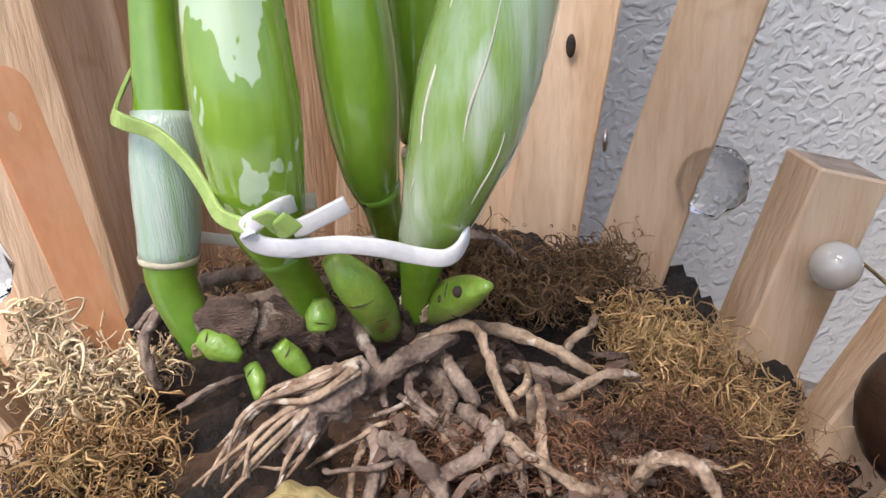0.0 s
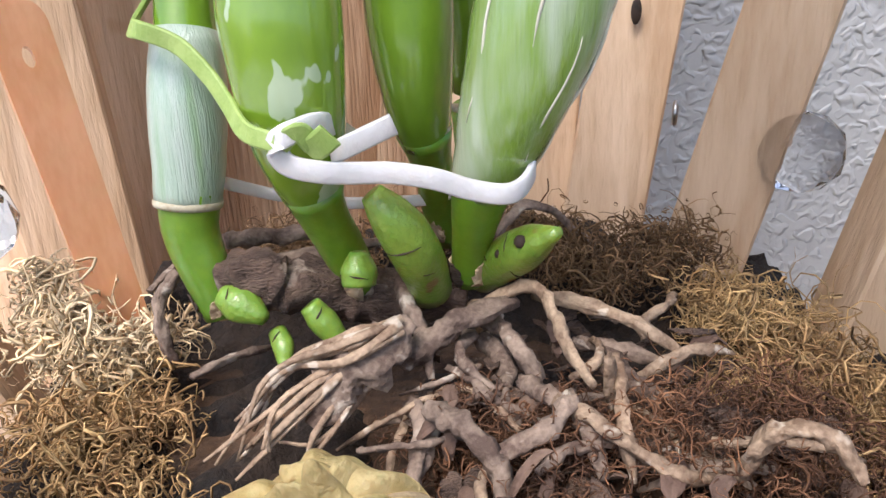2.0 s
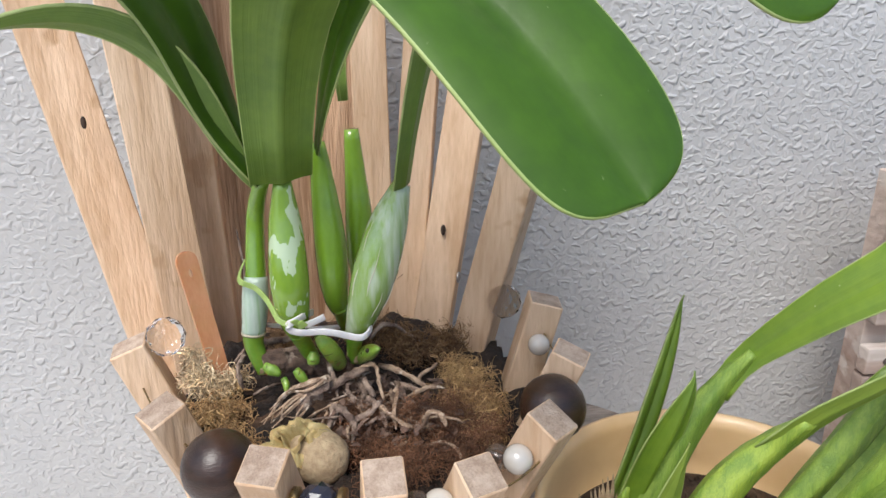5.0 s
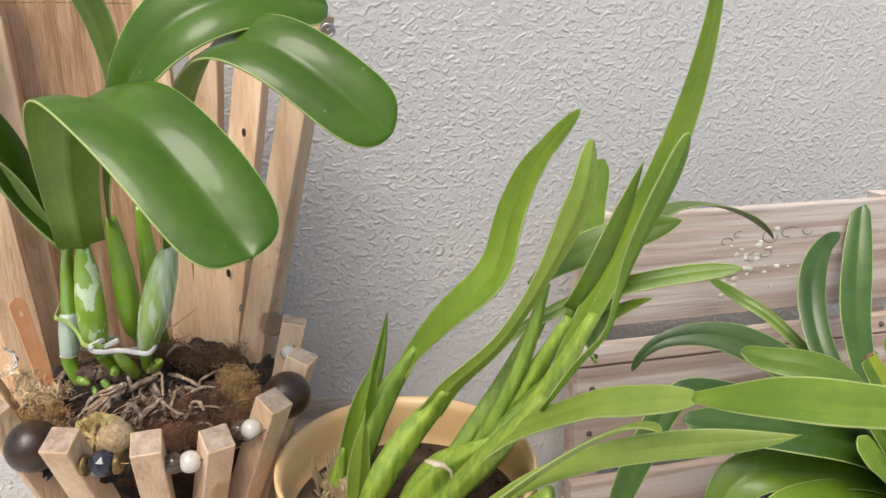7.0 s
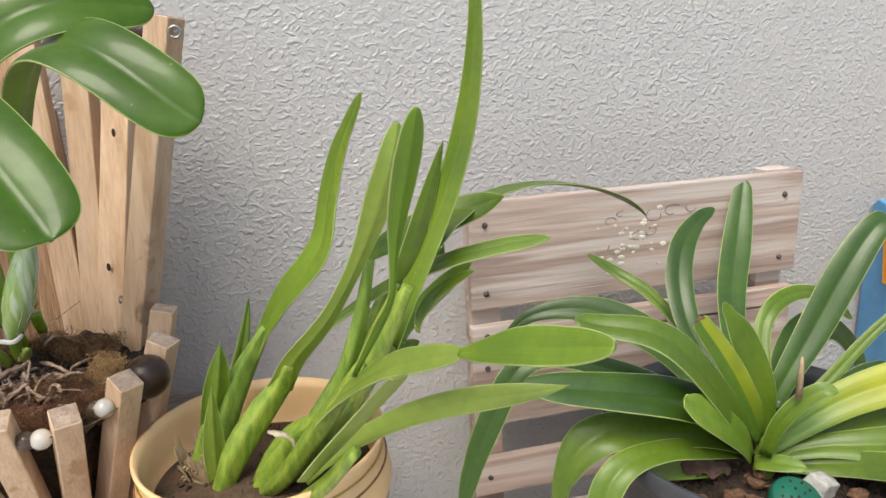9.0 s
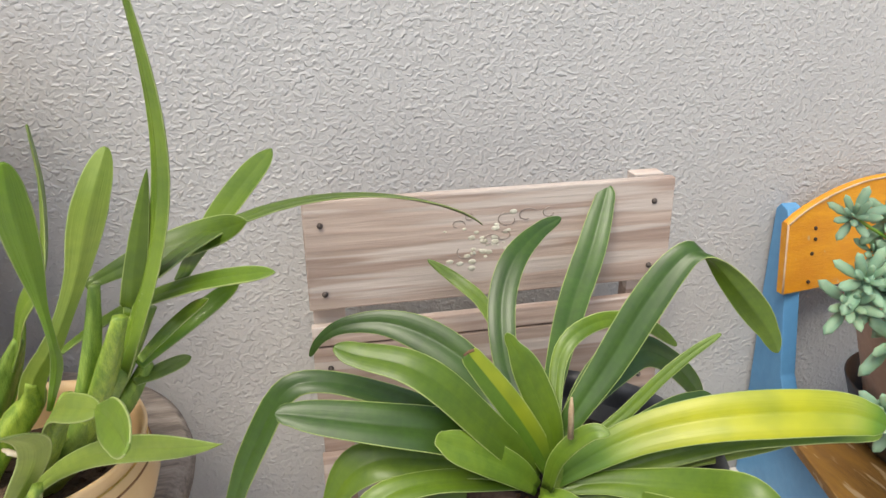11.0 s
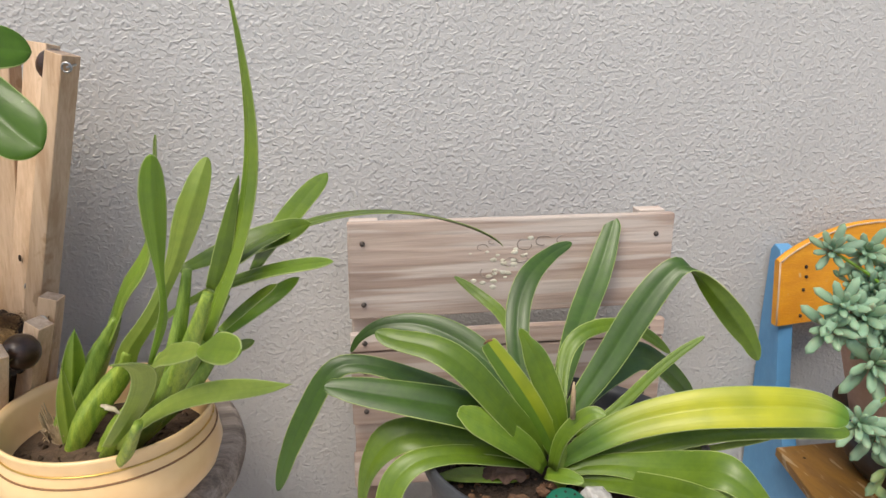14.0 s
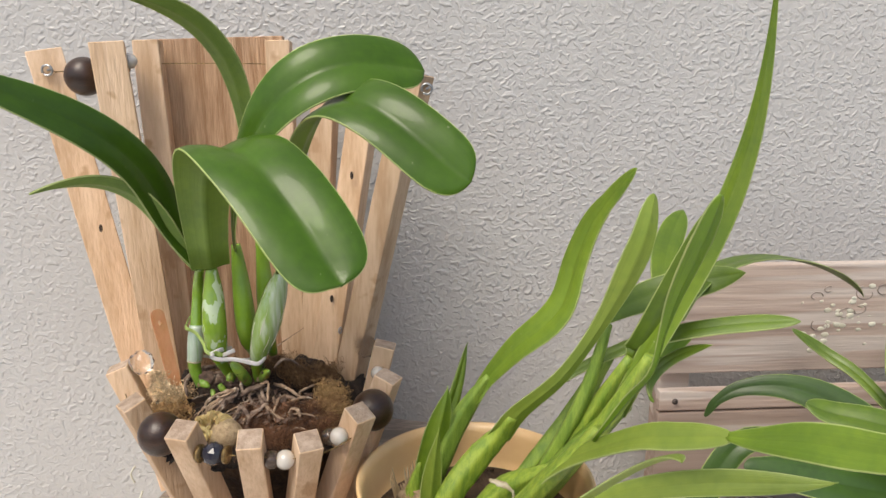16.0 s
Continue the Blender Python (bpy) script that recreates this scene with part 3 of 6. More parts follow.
# wires on which the beads are strung, and their screw eyes
part("wire", tube(spline([(-0.079, 0.2, 0.414), (-0.05, 0.148, 0.411), (0.0, 0.095, 0.411), (0.048, 0.09, 0.407), (0.0885, 0.093, 0.403), (0.1245, 0.114, 0.411), (0.143, 0.16, 0.421), (0.141, 0.2, 0.43)]), 0.0005, 6), BRASS, basket)
part("wire", tube(spline([(-0.15, 0.288, 0.672), (-0.083, 0.256, 0.676), (-0.063, 0.29, 0.68), (0.05, 0.3, 0.68), (0.094, 0.3, 0.672), (0.134, 0.29, 0.664), (0.1745, 0.23, 0.66)]), 0.0005, 6), BRASS, basket)


def ring(centre, r, thick, normal=(0, -1, 0)):
    z = Vector(normal).normalized()
    x = z.orthogonal().normalized()
    y = z.cross(x)
    c = Vector(centre)
    return tube([c + (x * math.cos(a) + y * math.sin(a)) * r for a in [k * math.pi / 12 for k in range(24)]], thick, 6)


for c in ((0.1805, 0.2165, 0.661), (-0.142, 0.276, 0.674)):
    eye = part("screw_eye", ring(c, 0.0042, 0.0011), STEEL, basket, "steel screw eye")
    part("shank", tube([Vector(c) + Vector((0, 0.001, 0)), Vector(c) + Vector((0.004, 0.014, 0.002))], 0.0011, 6), STEEL, eye)
part("screw_eye", ring((0.102, 0.252, 0.441), 0.0028, 0.0008, (1, -0.4, 0)), STEEL, basket, "steel screw eye")
for p, q in (((0.0935, 0.2655, 0.471), (0.0945, 0.2655, 0.464)), ((0.1065, 0.2685, 0.4735), (0.107, 0.2685, 0.4665)), ((-0.108, 0.263, 0.542), (-0.106, 0.263, 0.534)), ((0.115, 0.272, 0.585), (0.1155, 0.272, 0.58))):
    c = (Vector(p) + Vector(q)) / 2
    bm = bmesh.new()
    bmesh.ops.create_uvsphere(bm, u_segments=12, v_segments=8, radius=1, matrix=Matrix.Translation(c) @ Matrix.Diagonal((0.0016, 0.0012, 0.0036, 1)))
    part("knot", bm, KNOT, basket, "dark knot")

# plant marker stuck between the slats
marker = thing("plant_marker", (-0.036, 0.206, 0.4), "brown wooden plant marker with a hole, stuck in moss", "plant marker")
bm = bmesh.new()
a, b = Vector((-0.0359, 0.2061, 0.4015)), Vector((-0.0515, 0.217, 0.4766))
zz = (b - a).normalized()
xx = Vector((0.787, 0.613, 0.075))
nn = xx.cross(zz).normalized()
WIDE, LONG = 0.0059, 0.0775
prof = [(-WIDE * 0.86, 0), (WIDE * 0.86, 0)] + [(WIDE * math.cos(t), LONG - WIDE + WIDE * math.sin(t)) for t in [k * math.pi / 12 for k in range(13)]]
hole = [(0.0011 * math.cos(t), LONG - 0.0122 + 0.0022 * math.sin(t)) for t in [k * math.pi / 6 for k in range(12)]]
edge = []
for loop in (prof, hole):
    vs = [bm.verts.new(a + xx * u + zz * v) for u, v in loop]
    edge += [bm.edges.new((vs[k], vs[(k + 1) % len(vs)])) for k in range(len(vs))]
bmesh.ops.triangle_fill(bm, edges=edge, use_beauty=True)
back = bmesh.ops.extrude_face_region(bm, geom=bm.faces[:])
for v in back["geom"]:
    if isinstance(v, bmesh.types.BMVert):
        v.co += nn * 0.0018
bmesh.ops.recalc_face_normals(bm, faces=bm.faces[:])
part("blade", bm, MARKER, marker, smooth=False)

# ---- the orchid in the basket ----
orchid = thing("orchid_plant", (0.02, 0.19, 0.415), "orchid with fat green pseudobulbs and broad leathery leaves", "orchid")
BULBS = [
    ([(-0.0104, 0.186, 0.419), (-0.0128, 0.187, 0.428), (-0.0146, 0.1882, 0.436), (-0.0133, 0.1892, 0.4478), (-0.012, 0.1905, 0.4604), (-0.0112, 0.194, 0.4735), (-0.01, 0.201, 0.5), (-0.004, 0.19, 0.522)], [0.0036, 0.0046, 0.0052, 0.006, 0.0063, 0.0054, 0.0048, 0.004], 0.4425, 0.466),
    ([(0.0164, 0.19, 0.42), (0.013, 0.1858, 0.431), (0.0098, 0.1812, 0.441), (0.0083, 0.1775, 0.451), (0.0076, 0.1758, 0.4625), (0.007, 0.1768, 0.476), (0.0063, 0.183, 0.5), (0.0062, 0.184, 0.523)], [0.0038, 0.0042, 0.0047, 0.0075, 0.0092, 0.0099, 0.0084, 0.0042], 0.4435, 0.45),
    ([(0.0346, 0.2146, 0.422), (0.0328, 0.2085, 0.433), (0.0308, 0.2015, 0.444), (0.0288, 0.1965, 0.4545), (0.0278, 0.1945, 0.468), (0.027, 0.196, 0.485), (0.0245, 0.2, 0.515), (0.0229, 0.2005, 0.537)], [0.0038, 0.0041, 0.0044, 0.0066, 0.0083, 0.0087, 0.0065, 0.0038], 0.4495, 0.453),
    ([(0.0362, 0.1865, 0.4231), (0.0368, 0.1834, 0.4317), (0.0383, 0.1799, 0.4427), (0.0418, 0.1769, 0.4542), (0.0457, 0.1761, 0.4661), (0.0496, 0.1771, 0.4787), (0.0565, 0.1798, 0.5011), (0.0629, 0.1803, 0.5199)], [0.0033, 0.0037, 0.0055, 0.008, 0.0101, 0.0111, 0.0094, 0.0045], 0.4435, 0.452),
    ([(0.0435, 0.228, 0.43), (0.042, 0.219, 0.455), (0.0418, 0.2145, 0.475), (0.042, 0.215, 0.495), (0.041, 0.217, 0.515), (0.0397, 0.2175, 0.54)], [0.0042, 0.0055, 0.0072, 0.0076, 0.006, 0.004], 0.4525, 0.455),
]
for k, (axis, radii, zn, zs) in enumerate(BULBS):
    pts = spline(axis, 5)
    rad = along(radii, len(pts))
    low = [i for i, p in enumerate(pts) if p.z <= zn + 0.002]
    high = [i for i, p in enumerate(pts) if p.z >= zn - 0.0015]
    part("stem", tube([pts[i] for i in low], [rad[i] for i in low], 18, 0.03, seed=k), STEM, orchid)
    part("pseudobulb", tube([pts[i] for i in high], [rad[i] for i in high], 26, 0.03, (0.9, 0.9, 0.9, 1.0, 0.9)[k], k), (BULBD, BULB, BULBD, BULBW, BULBD)[k], orchid)
    node = min(range(len(pts)), key=lambda i: abs(pts[i].z - zn))
    part("node_ring", tube([pts[node] + Vector((0, 0, d)) for d in (-0.0006, 0, 0.0006)], [rad[node] * 1.01, rad[node] * 1.05, rad[node] * 1.02], 20, 0.1, 0.9, k), HUSKT, orchid, "papery tan ring")
pts = spline(BULBS[0][0], 5)
rad = along(BULBS[0][1], len(pts))
cut = [i for i, p in enumerate(pts) if 0.4385 <= p.z <= 0.472]
part("sheath_hem", tube([pts[cut[0]] + (pts[cut[0] + 1] - pts[cut[0]]) * q for q in (-0.15, 0.1, 0.4)], [rad[cut[0]] * q for q in (1.13, 1.16, 1.12)], 26, 0.06, 0.92), HUSKT, orchid, "torn tan hem of the sheath")
part("sheath", tube([pts[i] for i in cut], [rad[i] * 1.1 for i in cut], 26, 0.03, 0.92), SHEATH, orchid, "silvery dry leaf sheath")
pts = spline(BULBS[3][0], 5)
rad = along(BULBS[3][1], len(pts))
for da, lo, hi in ((-1.15, 13, 31), (1.0, 15, 33), (-0.5, 14, 23), (0.2, 20, 30)):
    line = []
    for i in range(lo, hi):
        way = (pts[i + 1] - pts[i - 1]).normalized()
        across = way.cross(Vector((0, 1, 0))).normalized()
        line.append(pts[i] + (across * math.sin(da) - across.cross(way) * math.cos(da)) * rad[i] * (0.992 + 0.012 * math.sin(i * 1.7 + da * 5)) + across * 0.0004 * math.sin(i * 0.9 + da))
    part("sheath_edge", tube(line, along([0.00005, 0.0003, 0.0002, 0.00005], len(line)), 6, 0.6), HUSKW, orchid, "white papery sheath edge")
for axis, radii, label in (
    ([(0.0292, 0.1836, 0.4225), (0.0263, 0.1762, 0.4328), (0.0227, 0.1731, 0.44), (0.0192, 0.1727, 0.445)], [0.0042, 0.0047, 0.0041, 0.0021], ""),
    ([(0.0395, 0.189, 0.4225), (0.0432, 0.1813, 0.429), (0.0463, 0.1744, 0.4339), (0.0494, 0.1686, 0.4379)], [0.0038, 0.0046, 0.0038, 0.001], "young green shoot with brown scars"),
    ([(-0.0092, 0.1828, 0.4245), (-0.0056, 0.181, 0.423), (-0.0014, 0.1785, 0.421)], [0.0024, 0.0036, 0.0013], ""),
    ([(0.0, 0.181, 0.4172), (0.0013, 0.1783, 0.4151), (0.0014, 0.1755, 0.4122)], [0.0018, 0.0021, 0.0009], ""),
    ([(0.0066, 0.179, 0.423), (0.0091, 0.1785, 0.4195), (0.0118, 0.1775, 0.4162)], [0.002, 0.0027, 0.0018], ""),
    ([(0.0159, 0.1783, 0.4265), (0.016, 0.179, 0.4295), (0.0161, 0.1795, 0.4325)], [0.0032, 0.0034, 0.0016], ""),
):
    pts = spline(axis, 5)
    rads = along(radii, len(pts))
    part("shoot", tube(pts, rads, 16, 0.05, 0.9), SHOOT, orchid, label)
    for share in (0.28, 0.5)[:1 + (len(pts) > 14)]:
        i = int(share * (len(pts) - 1))
        way = (Vector(pts[i + 1]) - Vector(pts[i - 1])).normalized()
        tilt = (way + Vector((0.25, 0.3, 0.2 if share < 0.5 else -0.35))).normalized()
        e1 = tilt.orthogonal().normalized()
        e2 = tilt.cross(e1)
        ring = [Vector(pts[i]) + (e1 * math.cos(q * 0.3142) + e2 * math.sin(q * 0.3142)) * rads[i] * 1.0 for q in range(19)]
        part("scale_edge", tube(ring[4:15], along([0.00003, 0.00018, 0.00006, 0.0002, 0.00003], 11), 6, 0.8), KNOT, orchid, "dry brown scale edge on a shoot")
for axis, radii, *_ in BULBS[:4]:
    c, r = Vector(axis[0]).lerp(Vector(axis[1]), 0.35), radii[0] * 1.02
    for q in range(4):
        a = q * 1.5 - 2.7 + radii[2] * 900
        w = Vector((math.cos(a), math.sin(a), 0))
        part("dry_scale", leaf((c + w * r * 0.95 - Vector((0, 0, 0.003)), c + w * r * 1.1 - Vector((0, 0, 0.001)), c + w * r * 1.15 + Vector((0, 0, 0.0005)), c + w * r * (1.3 + 0.1 * q) + Vector((0, 0, 0.0015 + 0.0005 * q))), 0.0036, (-w.y, w.x, 0.2), base=0.9, widest=0.4, tip=1.2, n=8, thick=0.0002, wave=0.3), (HUSK, RHIZOME)[q % 2], orchid, "torn papery brown scale")
for c, r in (((0.0412, 0.1775, 0.4312), 0.0011), ((0.0438, 0.1725, 0.4352), 0.0012)):
    part("scar", ball(c, r, 1.0, 10), KNOT, orchid, "brown scar")
part("rhizome", tube(spline([(-0.0095, 0.1855, 0.4265), (-0.004, 0.1845, 0.4275), (0.0003, 0.1858, 0.4245), (0.0083, 0.1874, 0.4232), (0.0156, 0.1894, 0.4198), (0.026, 0.188, 0.4195), (0.036, 0.186, 0.42)], 6), along([0.003, 0.0048, 0.0056, 0.0052, 0.005, 0.005, 0.003], 37), 16, 0.5), RHIZOME, orchid, "fibrous brown rhizome")
ROOTS = [
    ([(0.0282, 0.1845, 0.4115), (0.0355, 0.183, 0.417), (0.0404, 0.1805, 0.4212), (0.0468, 0.1745, 0.4258), (0.0486, 0.1659, 0.4239), (0.0493, 0.1589, 0.4211), (0.0506, 0.1494, 0.4204)], 0.0019, 0),
    ([(0.0696, 0.1389, 0.4112), (0.0701, 0.1363, 0.4184), (0.0733, 0.1336, 0.4218), (0.0766, 0.1308, 0.4211), (0.0783, 0.1273, 0.4175)], 0.0022, 0),
    ([(0.0543, 0.1545, 0.4221), (0.0564, 0.1571, 0.4122), (0.0608, 0.1569, 0.4067), (0.0665, 0.1537, 0.4051), (0.0705, 0.1471, 0.407), (0.0722, 0.1407, 0.407)], 0.0017, 0),
    ([(0.052, 0.162, 0.4085), (0.0545, 0.158, 0.4078), (0.058, 0.1542, 0.4058), (0.0619, 0.1513, 0.4034), (0.0681, 0.1514, 0.4003), (0.0739, 0.1518, 0.4002)], 0.0019, 1),
    ([(0.0295, 0.164, 0.4083), (0.0327, 0.1655, 0.4005), (0.0368, 0.164, 0.396), (0.0385, 0.16, 0.3905)], 0.0023, 1),
    ([(-0.021, 0.1975, 0.4237), (-0.0245, 0.1947, 0.4195), (-0.0243, 0.1913, 0.4139), (-0.0221, 0.1898, 0.4075)], 0.0021, 1),
    ([(-0.0152, 0.1763, 0.4114), (-0.0093, 0.1828, 0.4114), (-0.0022, 0.1886, 0.4103)], 0.0015, 1),
    ([(-0.0118, 0.2, 0.429), (-0.0059, 0.2035, 0.4282), (0.0003, 0.2065, 0.4272), (0.0105, 0.21, 0.4275)], 0.0026, 1),
    ([(0.046, 0.2146, 0.421), (0.0531, 0.2186, 0.4272), (0.0618, 0.2221, 0.4239), (0.0686, 0.2247, 0.417), (0.078, 0.2281, 0.4097), (0.0873, 0.2348, 0.4095)], 0.0017, 1),
    ([(0.0221, 0.1705, 0.4151), (0.0278, 0.1707, 0.4181), (0.0336, 0.1727, 0.4211), (0.0444, 0.1779, 0.4216)], 0.0028, 1),
    ([(0.037, 0.1844, 0.4166), (0.0405, 0.1779, 0.4171), (0.043, 0.1705, 0.4163), (0.0466, 0.1661, 0.4118)], 0.0024, 1),
    ([(0.0579, 0.1626, 0.4176), (0.0565, 0.1541, 0.4156), (0.0552, 0.1476, 0.4126), (0.056, 0.145, 0.4059)], 0.0016, 0),
    ([(0.0461, 0.1546, 0.4152), (0.0506, 0.1492, 0.4148), (0.057, 0.1439, 0.4115), (0.0625, 0.1414, 0.4092), (0.0703, 0.1437, 0.4061)], 0.0016, 0),
    ([(0.0262, 0.1575, 0.4135), (0.0298, 0.153, 0.4141), (0.0334, 0.1485, 0.4128), (0.0361, 0.1449, 0.4088), (0.0347, 0.1374, 0.4049)], 0.0025, 1),
    ([(0.0352, 0.1477, 0.4108), (0.0419, 0.1479, 0.4133), (0.0468, 0.1508, 0.416), (0.0495, 0.1567, 0.4151)], 0.0021, 1),
    ([(0.0427, 0.1649, 0.4129), (0.0452, 0.1574, 0.4144), (0.0497, 0.151, 0.4139), (0.0513, 0.1447, 0.4071)], 0.0021, 1),
    ([(-0.0091, 0.1953, 0.424), (0.0072, 0.1969, 0.4261), (0.0199, 0.2041, 0.4256)], 0.0022, 1),
    ([(0.0229, 0.1873, 0.4231), (0.0244, 0.1779, 0.4222), (0.0265, 0.1734, 0.4187), (0.0277, 0.169, 0.4119)], 0.0019, 1),
    ([(0.0377, 0.1788, 0.4145), (0.0412, 0.1715, 0.4113), (0.0388, 0.162, 0.4111), (0.0413, 0.1556, 0.4079)], 0.0026, 1),
    ([(0.0496, 0.1887, 0.4179), (0.0588, 0.1815, 0.4182), (0.0661, 0.1753, 0.4167), (0.0755, 0.1731, 0.4105)], 0.0018, 0),
    ([(0.0581, 0.1685, 0.4122), (0.0635, 0.1612, 0.4117), (0.0689, 0.1539, 0.4093), (0.0714, 0.1476, 0.4042)], 0.0022, 1),
    ([(0.0238, 0.167, 0.4092), (0.0253, 0.1596, 0.408), (0.023, 0.1501, 0.405), (0.0244, 0.1409, 0.4008)], 0.0024, 1),
    ([(-0.0262, 0.1946, 0.4212), (-0.0208, 0.2088, 0.426), (-0.0227, 0.2273, 0.4361), (-0.024, 0.2389, 0.4553), (-0.0274, 0.2446, 0.4792)], 0.0014, 1),
]
for k, (axis, r, tone) in enumerate(ROOTS):
    pts = spline(axis, 6)
    part("root", tube(pts, along([r * 0.62, r * 0.78, r * 0.62, r * 0.72, r * 0.35], len(pts)), 14, 0.75, 0.7, k * 3.7), (ROOT, ROOTG)[tone], orchid)
rnd = random.Random(21)
for k in range(26):
    x, y = rnd.uniform(0.022, 0.082), rnd.uniform(0.132, 0.184)
    p = Vector((x, y, 0.405 + rnd.uniform(-0.003, 0.006) + 0.12 * (y - 0.15)))
    a, dz = rnd.uniform(0, 6.28), rnd.uniform(-0.1, 0.5)
    axis = [p]
    for j in range(4):
        a += rnd.uniform(-0.9, 0.9)
        p = p + Vector((math.cos(a), math.sin(a), dz - 0.28 * j)) * rnd.uniform(0.004, 0.0075)
        axis.append(p)
    r = rnd.choice((0.0006, 0.0008, 0.001, 0.0012, 0.0015))
    pts = spline(axis, 5)
    part("root", tube(pts, along([r * 0.6, r, r * 0.85, r, r * 0.4], len(pts)), 9, 0.8, 0.8, k * 1.7), (ROOT, ROOTG)[k % 2], orchid)
rnd = random.Random(33)
for k in range(90):
    p = Vector((rnd.uniform(0.024, 0.088), rnd.uniform(0.13, 0.186), 0.4045 + rnd.uniform(-0.002, 0.006)))
    p.z += 0.12 * (p.y - 0.15)
    a = rnd.uniform(0, 6.28)
    d = Vector((math.cos(a), math.sin(a), rnd.uniform(-0.2, 0.7))) * rnd.uniform(0.002, 0.0042)
    bend = Vector((rnd.uniform(-1, 1), rnd.uniform(-1, 1), rnd.uniform(-0.2, 1))) * 0.0018
    part("bark_shred", leaf((p, p + d * 0.7 + bend, p + d * 1.4 + bend, p + d * 2), rnd.uniform(0.0016, 0.0042), (-math.sin(a), math.cos(a), rnd.uniform(-0.6, 0.6)), base=0.7, widest=0.4, tip=rnd.uniform(0.5, 1.6), n=6, thick=0.0002, curl=rnd.uniform(-0.8, 0.8), wave=0.4), (RHIZOME, DEADLEAF)[k % 2], orchid)
FINE = [((0.0229, 0.1665, 0.4243), (0.0132, 0.1643, 0.421), (0.0028, 0.1659, 0.414), (-0.007, 0.1601, 0.405)), ((0.022, 0.1675, 0.4225), (0.0142, 0.1654, 0.4181), (0.0045, 0.1613, 0.4119), (-0.0023, 0.1584, 0.4066)),
        ((0.0229, 0.1676, 0.4206), (0.0181, 0.1666, 0.4151), (0.0092, 0.1607, 0.4098), (0.0034, 0.1587, 0.4044)), ((0.023, 0.1684, 0.4225), (0.0134, 0.1671, 0.421), (0.002, 0.1697, 0.4142), (-0.0067, 0.1667, 0.4052))]
rnd = random.Random(5)
for line in FINE:
    for k in range(4):
        pts = spline([Vector(p) + Vector([rnd.uniform(-0.0022, 0.0022) * (0.4 + i * 0.4) for _ in range(3)]) for i, p in enumerate(line)], 6)
        part("root_fibre", tube(pts, along([0.0009, 0.0008, 0.0006, 0.0003], len(pts)), 7, 0.5, 0.7, k), ROOT, orchid)
part("root_sheath", tube(spline([(0.0249, 0.1685, 0.4233), (0.019, 0.1665, 0.4193), (0.0123, 0.1644, 0.4154), (0.0073, 0.1616, 0.409)], 6), along([0.0016, 0.0042, 0.004, 0.0016], 19), 14, 0.9, 0.45), ROOTG, orchid, "split grey root skin")
part("leaf", leaf(((0.0065, 0.181, 0.5225), (0.0117, 0.1007, 0.7351), (0.1139, 0.0368, 0.5559), (0.1198, 0.0259, 0.5525)), 0.06, (0.95, 0.28, 0.12), base=0.5, widest=0.5, fold=0.26, tip=0.4, n=40, thick=0.0016), LEAFG, orchid)
part("leaf", leaf(((0.022, 0.2, 0.53), (0.039, 0.112, 0.63), (0.078, 0.106, 0.702), (0.175, 0.155, 0.675)), 0.046, (-0.35, 0.5, 0.8), base=0.1, widest=0.74, tip=0.25, fold=0.22, n=34, thick=0.0016), LEAFG, orchid)
part("leaf", leaf(((0.063, 0.1775, 0.519), (0.0866, 0.133, 0.7431), (0.1587, 0.0827, 0.6302), (0.2014, 0.0763, 0.6056)), 0.047, (0.6, 0.75, 0.25), (0.5, 0.3, 0.8), base=0.3, widest=0.62, tip=0.3, fold=0.24, n=40, thick=0.0016), LEAFG, orchid)
part("leaf", leaf(((-0.003, 0.1885, 0.5215), (-0.0479, 0.1867, 0.5771), (0.005, 0.1624, 0.6213), (-0.135, 0.0934, 0.6766)), 0.032, (0.5, 0.75, 0.43), base=0.4, widest=0.45, tip=0.4, fold=0.25, n=30, thick=0.0016), LEAFG, orchid)
part("leaf", leaf(((-0.0055, 0.192, 0.5175), (-0.0285, 0.1834, 0.5429), (-0.0243, 0.1646, 0.619), (-0.0992, 0.1276, 0.5914)), 0.0155, (0.87, -0.12, 0.48), base=0.5, widest=0.5, tip=0.5, fold=0.3, thick=0.0015), LEAFG, orchid)
part("leaf", leaf(((0.036, 0.221, 0.554), (0.028, 0.228, 0.62), (0.055, 0.205, 0.72), (-0.04, 0.14, 0.727)), 0.021, (0.7, -0.5, 0.5), base=0.3, widest=0.6, tip=0.5, fold=0.3), LEAFU, orchid)

# ties round the pseudobulbs
band = thing("plant_tie", (0.02, 0.172, 0.449), "white plastic band looped round the orchid stems", "plant tie")


def strip(axis, w, t, up=(0, 0, 1)):
    """A flat band along a curve, w high and t thick."""
    pts = spline(axis, 6)
    bm = bmesh.new()
    rings = []
    for k, p in enumerate(pts):
        d = (pts[min(k + 1, len(pts) - 1)] - pts[max(k - 1, 0)]).normalized()
        u = Vector(up)
        u = (u - d * u.dot(d)).normalized()
        s = d.cross(u)
        rings.append([bm.verts.new(p + u * a * w / 2 + s * b * t / 2) for a, b in ((-1, -0.6), (-0.8, -1), (0.8, -1), (1, -0.6), (1, 0.6), (0.8, 1), (-0.8, 1), (-1, 0.6))])
    for a, b in zip(rings, rings[1:]):
        for j in range(8):
            bm.faces.new((a[j], a[(j + 1) % 8], b[(j + 1) % 8], b[j]))
    bm.faces.new(rings[0][::-1])
    bm.faces.new(rings[-1])
    bmesh.ops.recalc_face_normals(bm, faces=bm.faces[:])
    return bm


